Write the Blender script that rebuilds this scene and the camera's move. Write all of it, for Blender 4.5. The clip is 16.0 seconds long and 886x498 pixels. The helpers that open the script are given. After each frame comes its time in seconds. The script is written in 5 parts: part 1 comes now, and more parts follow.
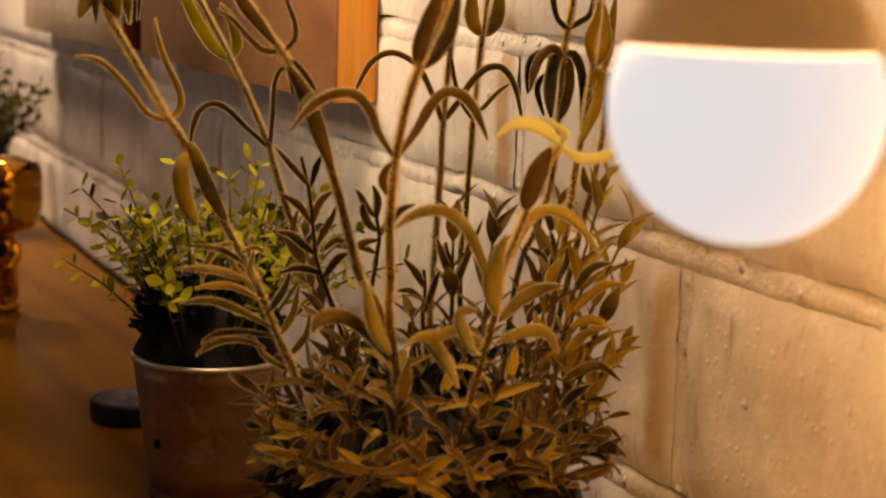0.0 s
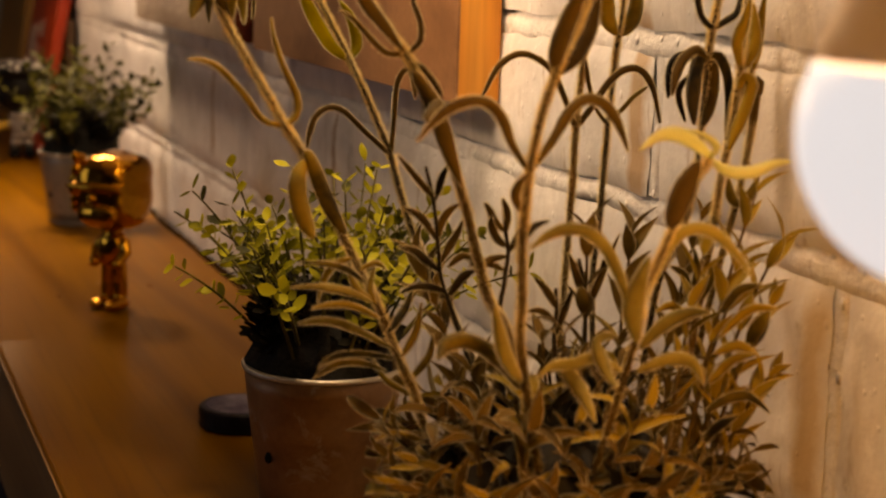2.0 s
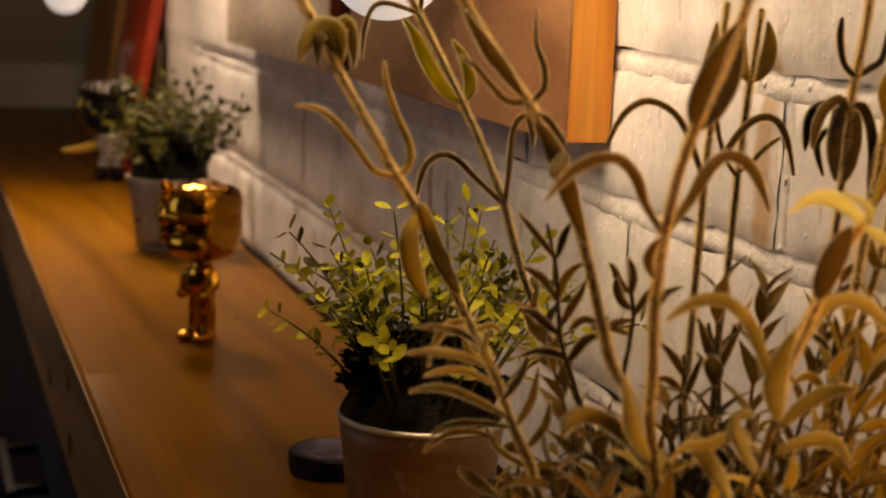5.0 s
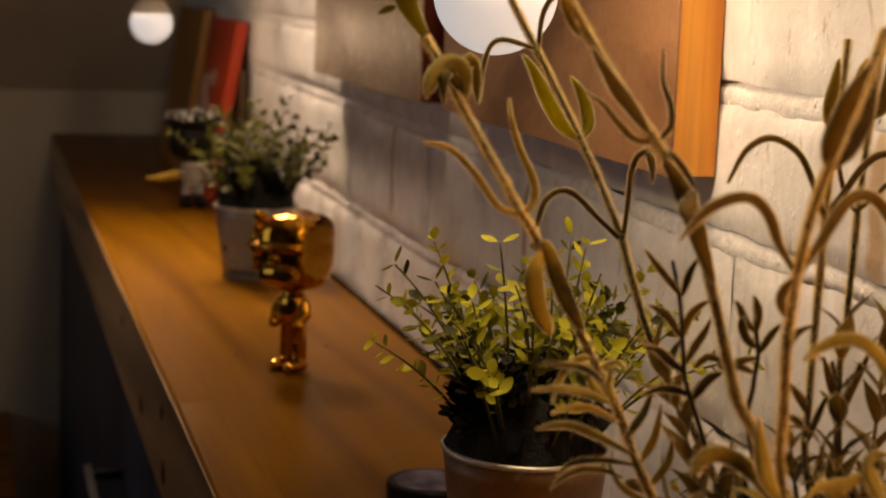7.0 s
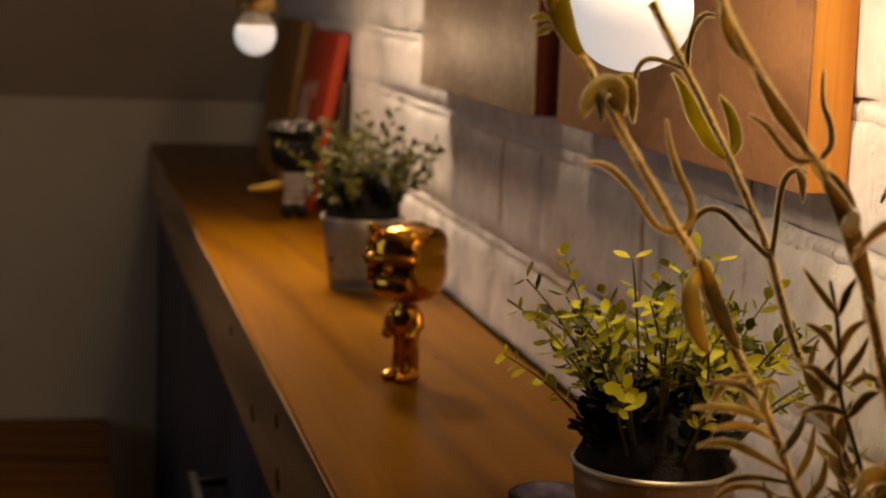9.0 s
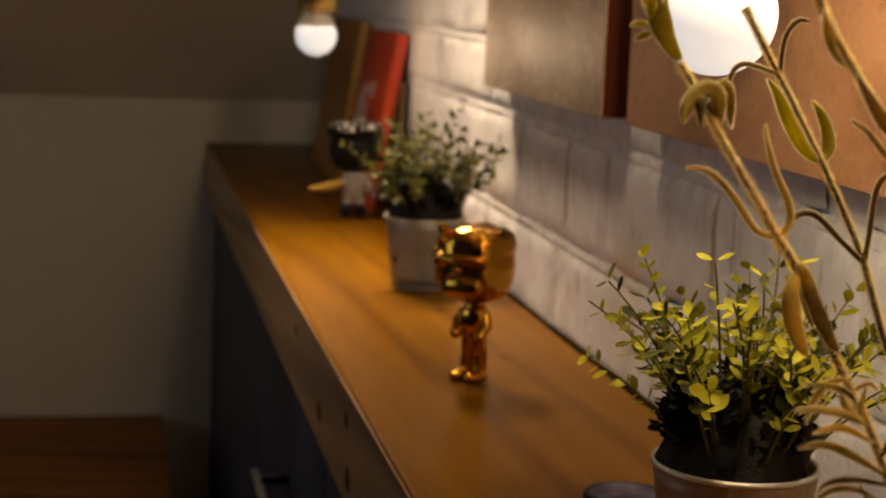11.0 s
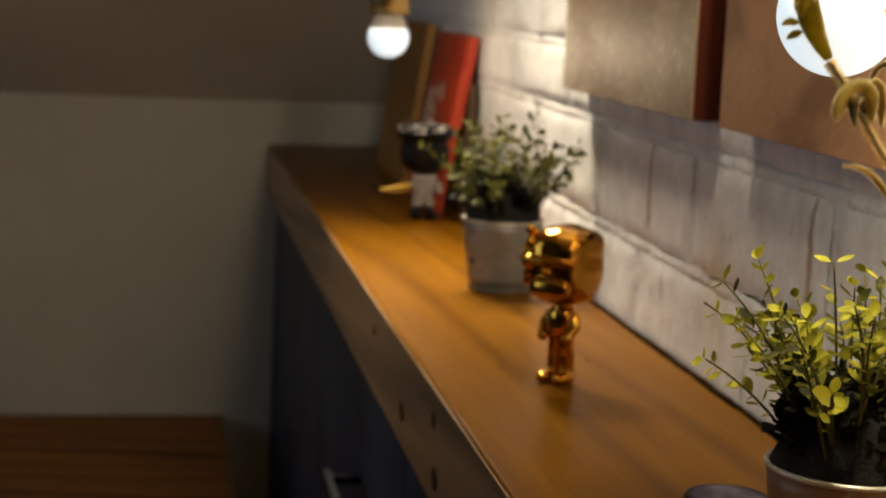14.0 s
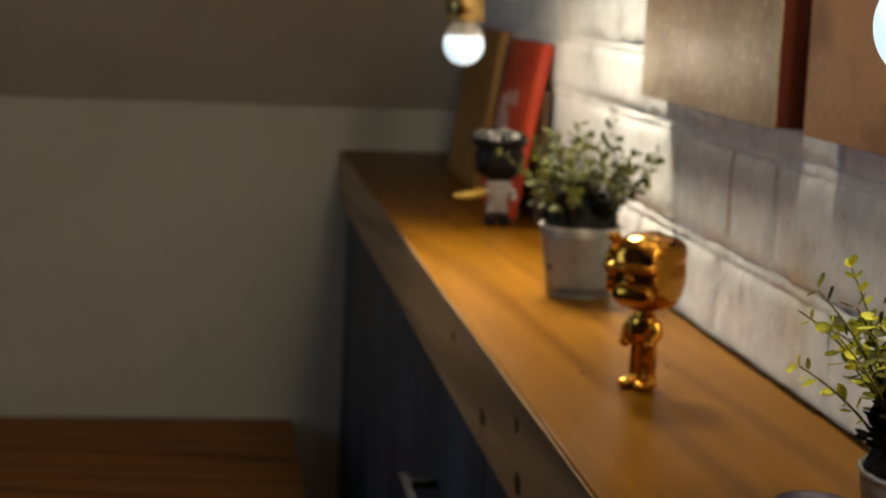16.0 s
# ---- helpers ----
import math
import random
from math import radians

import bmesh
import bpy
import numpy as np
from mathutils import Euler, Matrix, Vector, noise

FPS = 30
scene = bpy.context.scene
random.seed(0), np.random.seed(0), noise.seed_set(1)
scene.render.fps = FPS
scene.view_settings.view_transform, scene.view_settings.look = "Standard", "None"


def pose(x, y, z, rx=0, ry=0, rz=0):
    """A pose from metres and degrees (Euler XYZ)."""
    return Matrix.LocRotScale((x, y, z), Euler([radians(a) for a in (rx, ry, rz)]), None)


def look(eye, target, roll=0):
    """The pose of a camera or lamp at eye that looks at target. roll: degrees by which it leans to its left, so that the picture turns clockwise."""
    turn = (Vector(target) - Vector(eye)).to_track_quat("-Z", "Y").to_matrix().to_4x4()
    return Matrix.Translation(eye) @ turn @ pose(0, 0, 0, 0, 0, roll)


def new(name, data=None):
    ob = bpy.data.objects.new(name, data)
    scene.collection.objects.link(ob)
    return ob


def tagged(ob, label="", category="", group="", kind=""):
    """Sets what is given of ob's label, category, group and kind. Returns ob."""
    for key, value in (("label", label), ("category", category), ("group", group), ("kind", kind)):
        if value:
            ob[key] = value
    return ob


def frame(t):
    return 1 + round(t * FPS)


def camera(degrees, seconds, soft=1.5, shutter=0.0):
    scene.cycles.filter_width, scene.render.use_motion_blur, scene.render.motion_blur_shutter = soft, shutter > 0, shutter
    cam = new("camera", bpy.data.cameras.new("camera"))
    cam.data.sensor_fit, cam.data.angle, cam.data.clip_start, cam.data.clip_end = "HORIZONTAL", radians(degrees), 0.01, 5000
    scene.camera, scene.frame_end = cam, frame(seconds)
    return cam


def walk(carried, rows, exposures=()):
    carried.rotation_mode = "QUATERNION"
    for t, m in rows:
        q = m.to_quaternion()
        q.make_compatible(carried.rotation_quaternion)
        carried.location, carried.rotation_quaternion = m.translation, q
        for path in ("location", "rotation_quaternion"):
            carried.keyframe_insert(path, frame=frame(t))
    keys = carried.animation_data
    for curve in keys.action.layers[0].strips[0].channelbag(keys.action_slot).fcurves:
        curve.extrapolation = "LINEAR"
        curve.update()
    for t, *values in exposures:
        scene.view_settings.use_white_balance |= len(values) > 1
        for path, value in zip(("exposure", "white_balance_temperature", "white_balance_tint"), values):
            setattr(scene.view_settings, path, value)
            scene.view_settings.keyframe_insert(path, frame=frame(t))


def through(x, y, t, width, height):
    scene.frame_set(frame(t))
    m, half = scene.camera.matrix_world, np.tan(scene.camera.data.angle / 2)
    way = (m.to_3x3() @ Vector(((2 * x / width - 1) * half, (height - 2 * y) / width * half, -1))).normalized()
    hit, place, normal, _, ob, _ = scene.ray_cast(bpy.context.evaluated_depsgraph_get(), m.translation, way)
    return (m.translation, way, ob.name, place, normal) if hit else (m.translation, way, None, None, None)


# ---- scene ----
cam = camera(29.2, 16.0, soft=2.0)
PATH = [
    (0, (-0.48, -0.35, 1.298), (0.325, 1.45, 0.967), 1.9),
    (0.5, (-0.47, -0.332, 1.299), (0.311, 1.478, 0.958), 1.9),
    (1, (-0.468, -0.315, 1.3), (0.281, 1.506, 0.949), 1.8),
    (1.5, (-0.468, -0.301, 1.299), (0.249, 1.534, 0.949), 1.8),
    (2, (-0.467, -0.287, 1.302), (0.222, 1.558, 0.951), 1.8),
    (2.5, (-0.466, -0.273, 1.302), (0.203, 1.579, 0.953), 1.7),
    (3, (-0.463, -0.258, 1.303), (0.188, 1.6, 0.955), 1.7),
    (3.5, (-0.463, -0.248, 1.306), (0.178, 1.615, 0.961), 1.9),
    (6, (-0.473, -0.222, 1.314), (0.096, 1.668, 0.993), 2.2),
    (6.5, (-0.48, -0.223, 1.316), (0.071, 1.674, 1.003), 2.1),
    (7, (-0.492, -0.222, 1.315), (0.036, 1.683, 1.009), 2.2),
    (7.5, (-0.502, -0.221, 1.316), (-0.002, 1.691, 1.009), 2.1),
    (8, (-0.515, -0.223, 1.319), (-0.039, 1.696, 1.014), 2.0),
    (8.5, (-0.521, -0.223, 1.319), (-0.07, 1.702, 1.017), 2.3),
    (9, (-0.529, -0.223, 1.319), (-0.092, 1.705, 1.02), 2.2),
    (11.5, (-0.564, -0.229, 1.322), (-0.191, 1.713, 1.02), 2.3),
    (12, (-0.572, -0.227, 1.319), (-0.212, 1.717, 1.018), 2.4),
    (12.5, (-0.583, -0.23, 1.32), (-0.232, 1.716, 1.018), 2.4),
    (13, (-0.593, -0.227, 1.318), (-0.246, 1.719, 1.017), 2.6),
    (13.5, (-0.602, -0.226, 1.317), (-0.258, 1.721, 1.017), 2.7),
    (14, (-0.607, -0.221, 1.316), (-0.269, 1.727, 1.017), 2.5),
    (14.5, (-0.611, -0.219, 1.313), (-0.283, 1.731, 1.014), 2.6),
    (15, (-0.618, -0.226, 1.317), (-0.303, 1.726, 1.017), 2.4),
    (15.5, (-0.625, -0.227, 1.316), (-0.328, 1.728, 1.018), 2.5),
    (16, (-0.635, -0.235, 1.319), (-0.367, 1.725, 1.023), 2.4),
]
walk(cam, [(t, look(*r)) for t, *r in PATH], exposures=[(0, 0.10, 9100, 27), (2, 0.10, 9300, 29), (3.5, 0.14, 9000, 29), (6.5, 0.12, 7900, 24), (9, 0.26, 8000, 24), (12.5, 0.70, 6900, 13), (14.5, 0.90, 6250, 6), (16, 1.04, 5950, 3)])

cam.data.dof.use_dof = True
cam.data.dof.focus_distance = 1.05
cam.data.dof.aperture_fstop = 10.5

# ---- world and large lights ----
world = bpy.data.worlds.new("world")
scene.world = world
world.use_nodes = True
sky = world.node_tree.nodes.new("ShaderNodeTexSky")
sky.sky_type, sky.sun_disc, sky.sun_elevation, sky.sun_rotation = "NISHITA", False, radians(8), radians(200)
world.node_tree.links.new(sky.outputs[0], world.node_tree.nodes["Background"].inputs[0])
world.node_tree.nodes["Background"].inputs[1].default_value = 0.05

WARM = (1.0, 0.52, 0.15)
COOL = (0.45, 0.68, 1.0)
# bulb centres: x, y, z, lamp power; fourth and fifth are added, out of view
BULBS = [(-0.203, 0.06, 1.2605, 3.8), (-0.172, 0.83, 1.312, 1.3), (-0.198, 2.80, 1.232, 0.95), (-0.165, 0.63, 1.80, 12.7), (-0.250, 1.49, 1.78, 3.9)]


def lamp(name, kind, m, power, colour, size):
    data = bpy.data.lights.new(name, kind)
    data.energy, data.color = power, colour
    if kind == "AREA":
        data.shape, data.size, data.size_y = "RECTANGLE", size[0], size[1]
    else:
        data.shadow_soft_size = size
    ob = new(name, data)
    ob.matrix_world = m
    return ob


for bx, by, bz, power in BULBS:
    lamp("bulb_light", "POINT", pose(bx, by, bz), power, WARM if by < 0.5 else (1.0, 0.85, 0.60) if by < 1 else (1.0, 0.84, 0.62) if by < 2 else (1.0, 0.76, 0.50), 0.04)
# cool fill from the room side, added behind an unseen window
lamp("cool_fill_light", "AREA", look((-3.42, 1.9, 1.35), (0, 1.9, 1.0)), 4.2, COOL, (1.1, 1.1))
# unseen narrow roof light, added for the worktop's light pool and figurine's shadow
roof_lamp = lamp("added_roof_light", "AREA", look((-0.30, 2.70, 2.28), (-0.29, 2.16, 0.90)), 5.6, (1.0, 0.84, 0.62), (0.3, 0.3))
roof_lamp.data.spread = radians(56)


# ---- materials ----
def material(name, base, rough=0.6, metal=0.0):
    m = bpy.data.materials.new(name)
    m.use_nodes = True
    b = m.node_tree.nodes["Principled BSDF"]
    b.inputs["Base Color"].default_value = (*base, 1)
    b.inputs["Roughness"].default_value = rough
    b.inputs["Metallic"].default_value = metal
    return m, m.node_tree.nodes, m.node_tree.links, b


def coords(nt, ln, scale, obj=True):
    tc = nt.new("ShaderNodeTexCoord")
    mp = nt.new("ShaderNodeMapping")
    mp.inputs["Scale"].default_value = scale
    if obj:
        ln.new(tc.outputs["Object"], mp.inputs[0])
    else:
        geo = nt.new("ShaderNodeNewGeometry")
        ln.new(geo.outputs["Position"], mp.inputs[0])
    return mp


def noise_tex(nt, ln, vec, scale, detail=6.0, rough=0.6, distort=0.0):
    n = nt.new("ShaderNodeTexNoise")
    n.inputs["Scale"].default_value, n.inputs["Detail"].default_value = scale, detail
    n.inputs["Roughness"].default_value, n.inputs["Distortion"].default_value = rough, distort
    ln.new(vec.outputs[0], n.inputs["Vector"])
    return n


def ramp(nt, ln, src, stops):
    r = nt.new("ShaderNodeValToRGB")
    e = r.color_ramp.elements
    e[0].position, e[0].color = stops[0][0], (*stops[0][1], 1)
    e[1].position, e[1].color = stops[-1][0], (*stops[-1][1], 1)
    for p, c in stops[1:-1]:
        x = e.new(p)
        x.color = (*c, 1)
    ln.new(src, r.inputs[0])
    return r


def mixed(nt, ln, a, b, fac, mode="MIX"):
    m = nt.new("ShaderNodeMix")
    m.data_type, m.blend_type = "RGBA", mode
    if isinstance(fac, float):
        m.inputs[0].default_value = fac
    else:
        ln.new(fac, m.inputs[0])
    for i, v in ((6, a), (7, b)):
        if isinstance(v, tuple):
            m.inputs[i].default_value = (*v, 1)
        else:
            ln.new(v, m.inputs[i])
    return m.outputs[2]


def bump(nt, ln, src, b, strength=0.3, dist=0.002, after=None):
    n = nt.new("ShaderNodeBump")
    n.inputs["Strength"].default_value, n.inputs["Distance"].default_value = strength, dist
    ln.new(src, n.inputs["Height"])
    if after:
        ln.new(after.outputs[0], n.inputs["Normal"])
    ln.new(n.outputs[0], b.inputs["Normal"])
    return n


def mat_noisy(name, c0, c1, scale=8.0, fine=90.0, rough=0.7, metal=0.0, bumps=0.25, dist=0.001, stretch=(1, 1, 1), spread=(0.35, 0.65), world_space=False):
    m, nt, ln, b = material(name, c0, rough, metal)
    v = coords(nt, ln, stretch, not world_space)
    big, small = noise_tex(nt, ln, v, scale), noise_tex(nt, ln, v, fine, 4.0)
    col = ramp(nt, ln, big.outputs[0], [(spread[0], c0), (spread[1], c1)])
    grain = ramp(nt, ln, small.outputs[0], [(0.3, (0.72, 0.72, 0.72)), (0.7, (1.0, 1.0, 1.0))])
    ln.new(mixed(nt, ln, col.outputs[0], grain.outputs[0], 0.7, "MULTIPLY"), b.inputs["Base Color"])
    bump(nt, ln, small.outputs[0], b, bumps, dist)
    rr = nt.new("ShaderNodeMapRange")
    rr.inputs[3].default_value, rr.inputs[4].default_value = rough - 0.1, min(1.0, rough + 0.1)
    ln.new(big.outputs[0], rr.inputs[0])
    ln.new(rr.outputs[0], b.inputs["Roughness"])
    return m


def mat_wood(name, dark, mid, light, along, rough=0.35, scale=1.0):
    """Plain-sawn wood whose grain runs along the axis named."""
    m, nt, ln, b = material(name, mid, rough)
    st = [9.0 * scale] * 3
    st["xyz".index(along)] = 0.75 * scale
    v = coords(nt, ln, st, False)
    warp = noise_tex(nt, ln, v, 1.2, 3.0, 0.5, 0.6)
    rings = nt.new("ShaderNodeTexWave")
    rings.wave_type, rings.bands_direction = "BANDS", "DIAGONAL"
    rings.inputs["Scale"].default_value, rings.inputs["Distortion"].default_value = 0.55, 7.0
    rings.inputs["Detail"].default_value, rings.inputs["Detail Scale"].default_value = 3.0, 0.8
    ln.new(v.outputs[0], rings.inputs["Vector"])
    fs = [160.0] * 3
    fs["xyz".index(along)] = 4.0
    fine = noise_tex(nt, ln, coords(nt, ln, fs, False), 1.0, 3.0)
    base = ramp(nt, ln, rings.outputs[0], [(0.0, mid), (0.55, light), (0.85, mid), (1.0, dark)])
    tone = ramp(nt, ln, warp.outputs[0], [(0.3, (0.82, 0.79, 0.75)), (0.7, (1.05, 1.05, 1.05))])
    c = mixed(nt, ln, base.outputs[0], tone.outputs[0], 0.8, "MULTIPLY")
    pores = ramp(nt, ln, fine.outputs[0], [(0.25, (0.55, 0.5, 0.45)), (0.5, (1, 1, 1))])
    ln.new(mixed(nt, ln, c, pores.outputs[0], 0.6, "MULTIPLY"), b.inputs["Base Color"])
    bump(nt, ln, fine.outputs[0], b, 0.12, 0.0006)
    rr = nt.new("ShaderNodeMapRange")
    rr.inputs[3].default_value, rr.inputs[4].default_value = rough - 0.06, rough + 0.16
    ln.new(warp.outputs[0], rr.inputs[0])
    ln.new(rr.outputs[0], b.inputs["Roughness"])
    return m


def mat_leaf(name, c0, c1, rough=0.75, sheen=1.0, through=0.25):
    m, nt, ln, b = material(name, c0, rough)
    v = coords(nt, ln, (1, 1, 1), False)
    big, small = noise_tex(nt, ln, v, 35.0, 3.0), noise_tex(nt, ln, v, 420.0, 3.0)
    info = nt.new("ShaderNodeObjectInfo")
    isl = nt.new("ShaderNodeNewGeometry")
    add = nt.new("ShaderNodeMath")
    add.operation = "ADD"
    ln.new(info.outputs["Random"], add.inputs[0])
    ln.new(isl.outputs["Random Per Island"], add.inputs[1])
    half = nt.new("ShaderNodeMath")
    half.operation = "MULTIPLY_ADD"
    half.inputs[1].default_value, half.inputs[2].default_value = 0.3, 0.0
    ln.new(add.outputs[0], half.inputs[0])
    tot = nt.new("ShaderNodeMath")
    tot.operation = "MULTIPLY_ADD"
    tot.inputs[1].default_value = 0.6
    ln.new(big.outputs[0], tot.inputs[0])
    ln.new(half.outputs[0], tot.inputs[2])
    col = ramp(nt, ln, tot.outputs[0], [(0.44, c0), (0.72, c1)])
    ln.new(col.outputs[0], b.inputs["Base Color"])
    b.inputs["Sheen Weight"].default_value, b.inputs["Sheen Roughness"].default_value = sheen, 0.4
    b.inputs["Sheen Tint"].default_value = (1.0, 0.9, 0.6, 1)
    b.inputs["Specular IOR Level"].default_value = 0.2
    bump(nt, ln, small.outputs[0], b, 0.5, 0.0006)
    tr = nt.new("ShaderNodeBsdfTranslucent")
    ln.new(col.outputs[0], tr.inputs[0])
    mx = nt.new("ShaderNodeMixShader")
    mx.inputs[0].default_value = through
    ln.new(b.outputs[0], mx.inputs[1])
    ln.new(tr.outputs[0], mx.inputs[2])
    ln.new(mx.outputs[0], nt["Material Output"].inputs[0])
    return m


M_PAINT = mat_noisy("white_painted_block", (0.79, 0.78, 0.77), (0.91, 0.90, 0.89), 7.0, 24.0, 0.46, bumps=0.55, dist=0.0050, world_space=True)

M_PAINT.node_tree.nodes["Principled BSDF"].inputs["Specular IOR Level"].default_value = 0.3


def stain(m, colour, stretch, scale, lo, hi, amount):
    """Dirty patches of their own shape over a painted surface."""
    nt, ln = m.node_tree.nodes, m.node_tree.links
    b = nt["Principled BSDF"]
    old = b.inputs["Base Color"].links[0].from_socket
    spots = noise_tex(nt, ln, coords(nt, ln, stretch, False), scale, 7.0, 0.65, 0.4)
    r = ramp(nt, ln, spots.outputs[0], [(lo, (0, 0, 0)), (hi, (amount, amount, amount))])
    ln.new(mixed(nt, ln, old, colour, r.outputs[0]), b.inputs["Base Color"])


stain(M_PAINT, (0.36, 0.27, 0.18), (1.0, 7.0, 2.6), 3.0, 0.58, 0.74, 0.28)
stain(M_PAINT, (0.30, 0.21, 0.13), (1.0, 30.0, 11.0), 2.0, 0.60, 0.68, 0.5)
stain(M_PAINT, (0.95, 0.94, 0.93), (1.0, 16.0, 9.0), 2.0, 0.55, 0.66, 0.6)


def drip(m, y0, z0, z1, width, colour):
    """A rusty run down the painted wall, between two heights."""
    nt, ln = m.node_tree.nodes, m.node_tree.links
    b = nt["Principled BSDF"]
    old = b.inputs["Base Color"].links[0].from_socket
    v = coords(nt, ln, (1.0, 1.0, 1.0), False)
    sep = nt.new("ShaderNodeSeparateXYZ")
    ln.new(v.outputs[0], sep.inputs[0])
    wob = noise_tex(nt, ln, v, 26.0, 4.0, 0.6)

    def calc(op, a, c, third=None):
        n = nt.new("ShaderNodeMath")
        n.operation = op
        for i, q in enumerate((a, c, third)):
            if q is None:
                continue
            if isinstance(q, float):
                n.inputs[i].default_value = q
            else:
                ln.new(q, n.inputs[i])
        return n.outputs[0]

    side = calc("ABSOLUTE", calc("MULTIPLY_ADD", wob.outputs[0], 0.022, calc("SUBTRACT", sep.outputs[1], y0 + 0.011)), None)
    across = ramp(nt, ln, calc("DIVIDE", side, width), [(0.35, (1, 1, 1)), (1.0, (0, 0, 0))])
    mid, half = (z0 + z1) / 2, (z1 - z0) / 2
    tall_ = ramp(nt, ln, calc("DIVIDE", calc("ABSOLUTE", calc("SUBTRACT", sep.outputs[2], mid), None), half), [(0.75, (0.85, 0.85, 0.85)), (1.0, (0, 0, 0))])
    fac = mixed(nt, ln, across.outputs[0], tall_.outputs[0], 1.0, "MULTIPLY")
    ln.new(mixed(nt, ln, old, colour, fac), b.inputs["Base Color"])


drip(M_PAINT, 0.636, 1.145, 1.275, 0.013, (0.50, 0.33, 0.17))
drip(M_PAINT, 0.430, 1.020, 1.140, 0.013, (0.58, 0.45, 0.27))
drip(M_PAINT, 1.270, 1.030, 1.150, 0.008, (0.36, 0.24, 0.14))
drip(M_PAINT, 1.800, 1.030, 1.160, 0.009, (0.36, 0.24, 0.14))
M_MORTAR = mat_noisy("painted_mortar", (0.76, 0.745, 0.73), (0.89, 0.88, 0.865), 14.0, 110.0, 0.6, bumps=0.8, dist=0.0030, world_space=True)
stain(M_MORTAR, (0.24, 0.16, 0.10), (1.0, 14.0, 14.0), 4.0, 0.58, 0.72, 0.5)


def pimples(m, scale, size, share, height):
    """Hard drops of paint scattered over the surface, as relief."""
    nt, ln = m.node_tree.nodes, m.node_tree.links
    b = nt["Principled BSDF"]
    under = b.inputs["Normal"].links[0].from_node
    v = coords(nt, ln, (1.0, 1.0, 0.75), False)
    vor = nt.new("ShaderNodeTexVoronoi")
    vor.inputs["Scale"].default_value = scale
    ln.new(v.outputs[0], vor.inputs["Vector"])
    dome = ramp(nt, ln, vor.outputs["Distance"], [(size * 0.3, (1, 1, 1)), (size, (0, 0, 0))])
    sep = nt.new("ShaderNodeSeparateColor")
    ln.new(vor.outputs["Color"], sep.inputs[0])
    some = ramp(nt, ln, sep.outputs[0], [(share, (1, 1, 1)), (share + 0.02, (0, 0, 0))])
    bump(nt, ln, mixed(nt, ln, dome.outputs[0], some.outputs[0], 1.0, "MULTIPLY"), b, 1.0, height, under)


pimples(M_PAINT, 62.0, 0.15, 0.20, 0.0008)
pimples(M_PAINT, 170.0, 0.22, 0.14, 0.0005)
pimples(M_MORTAR, 90.0, 0.24, 0.30, 0.0022)
M_PLASTER = mat_noisy("grey_plaster", (0.54, 0.48, 0.37), (0.61, 0.55, 0.43), 2.0, 200.0, 0.85, bumps=0.1, world_space=True)
# unseen walls get a dark colour so that they bounce little light
M_LOWBOUNCE = mat_noisy("low_bounce_wall", (0.07, 0.06, 0.05), (0.10, 0.09, 0.075), 2.0, 160.0, 0.8, bumps=0.1, world_space=True)
M_CEIL = mat_noisy("ceiling_paint", (0.50, 0.42, 0.32), (0.58, 0.49, 0.375), 2.0, 160.0, 0.9, bumps=0.1, world_space=True)
M_TOP = mat_wood("honey_oak", (0.108, 0.041, 0.0006), (0.139, 0.056, 0.0010), (0.156, 0.065, 0.0014), "y", 0.28)
M_TOP.node_tree.nodes["Principled BSDF"].inputs["Specular IOR Level"].default_value = 0.05
# front edge is lighter and greyer: cool side light is put into its colour
M_FASCIA = mat_wood("cool_lit_front_edge", (0.21, 0.115, 0.048), (0.34, 0.190, 0.080), (0.43, 0.25, 0.115), "y", 0.4)
M_BENCH = mat_wood("red_brown_pine", (0.10, 0.030, 0.003), (0.23, 0.080, 0.009), (0.30, 0.108, 0.013), "x", 0.4)
M_FLOOR = mat_wood("dark_floor_oak", (0.05, 0.03, 0.015), (0.12, 0.07, 0.035), (0.17, 0.10, 0.05), "x", 0.5)
# near-black colour for the shade in the gap behind the worktop
M_GAPSHADE = mat_noisy("dark_gap_shade", (0.010, 0.006, 0.003), (0.030, 0.016, 0.007), 40.0, 260.0, 0.85, bumps=0.5, world_space=True)
M_KNOT = mat_noisy("wood_knot", (0.05, 0.02, 0.006), (0.13, 0.05, 0.012), 60.0, 300.0, 0.5)
M_DOOR = mat_noisy("slate_laminate", (0.013, 0.016, 0.024), (0.076, 0.087, 0.116), 4.0, 60.0, 0.5, bumps=0.08, stretch=(1, 1, 0.7), world_space=True)
for _m, _s in ((M_GAPSHADE, 0.0), (M_KNOT, 0.05), (M_BENCH, 0.12), (M_DOOR, 0.15)):
    _m.node_tree.nodes["Principled BSDF"].inputs["Specular IOR Level"].default_value = _s
M_DARK = mat_noisy("dark_carcass", (0.012, 0.012, 0.013), (0.03, 0.03, 0.03), 4.0, 90.0, 0.7)
M_STEEL = mat_noisy("dark_steel", (0.004, 0.004, 0.005), (0.008, 0.008, 0.010), 20.0, 300.0, 0.6, 0.0, 0.05)
for _m in (M_DARK, M_STEEL):
    _m.node_tree.nodes["Principled BSDF"].inputs["Specular IOR Level"].default_value = 0.1
M_PANEL_A = mat_noisy("beige_board", (0.27, 0.185, 0.115), (0.44, 0.32, 0.21), 5.0, 140.0, 0.36, bumps=0.35, stretch=(1, 1, 1), world_space=True)
M_PANEL_B = mat_noisy("brown_board", (0.30, 0.140, 0.060), (0.42, 0.210, 0.100), 4.0, 140.0, 0.5, bumps=0.2, world_space=True)
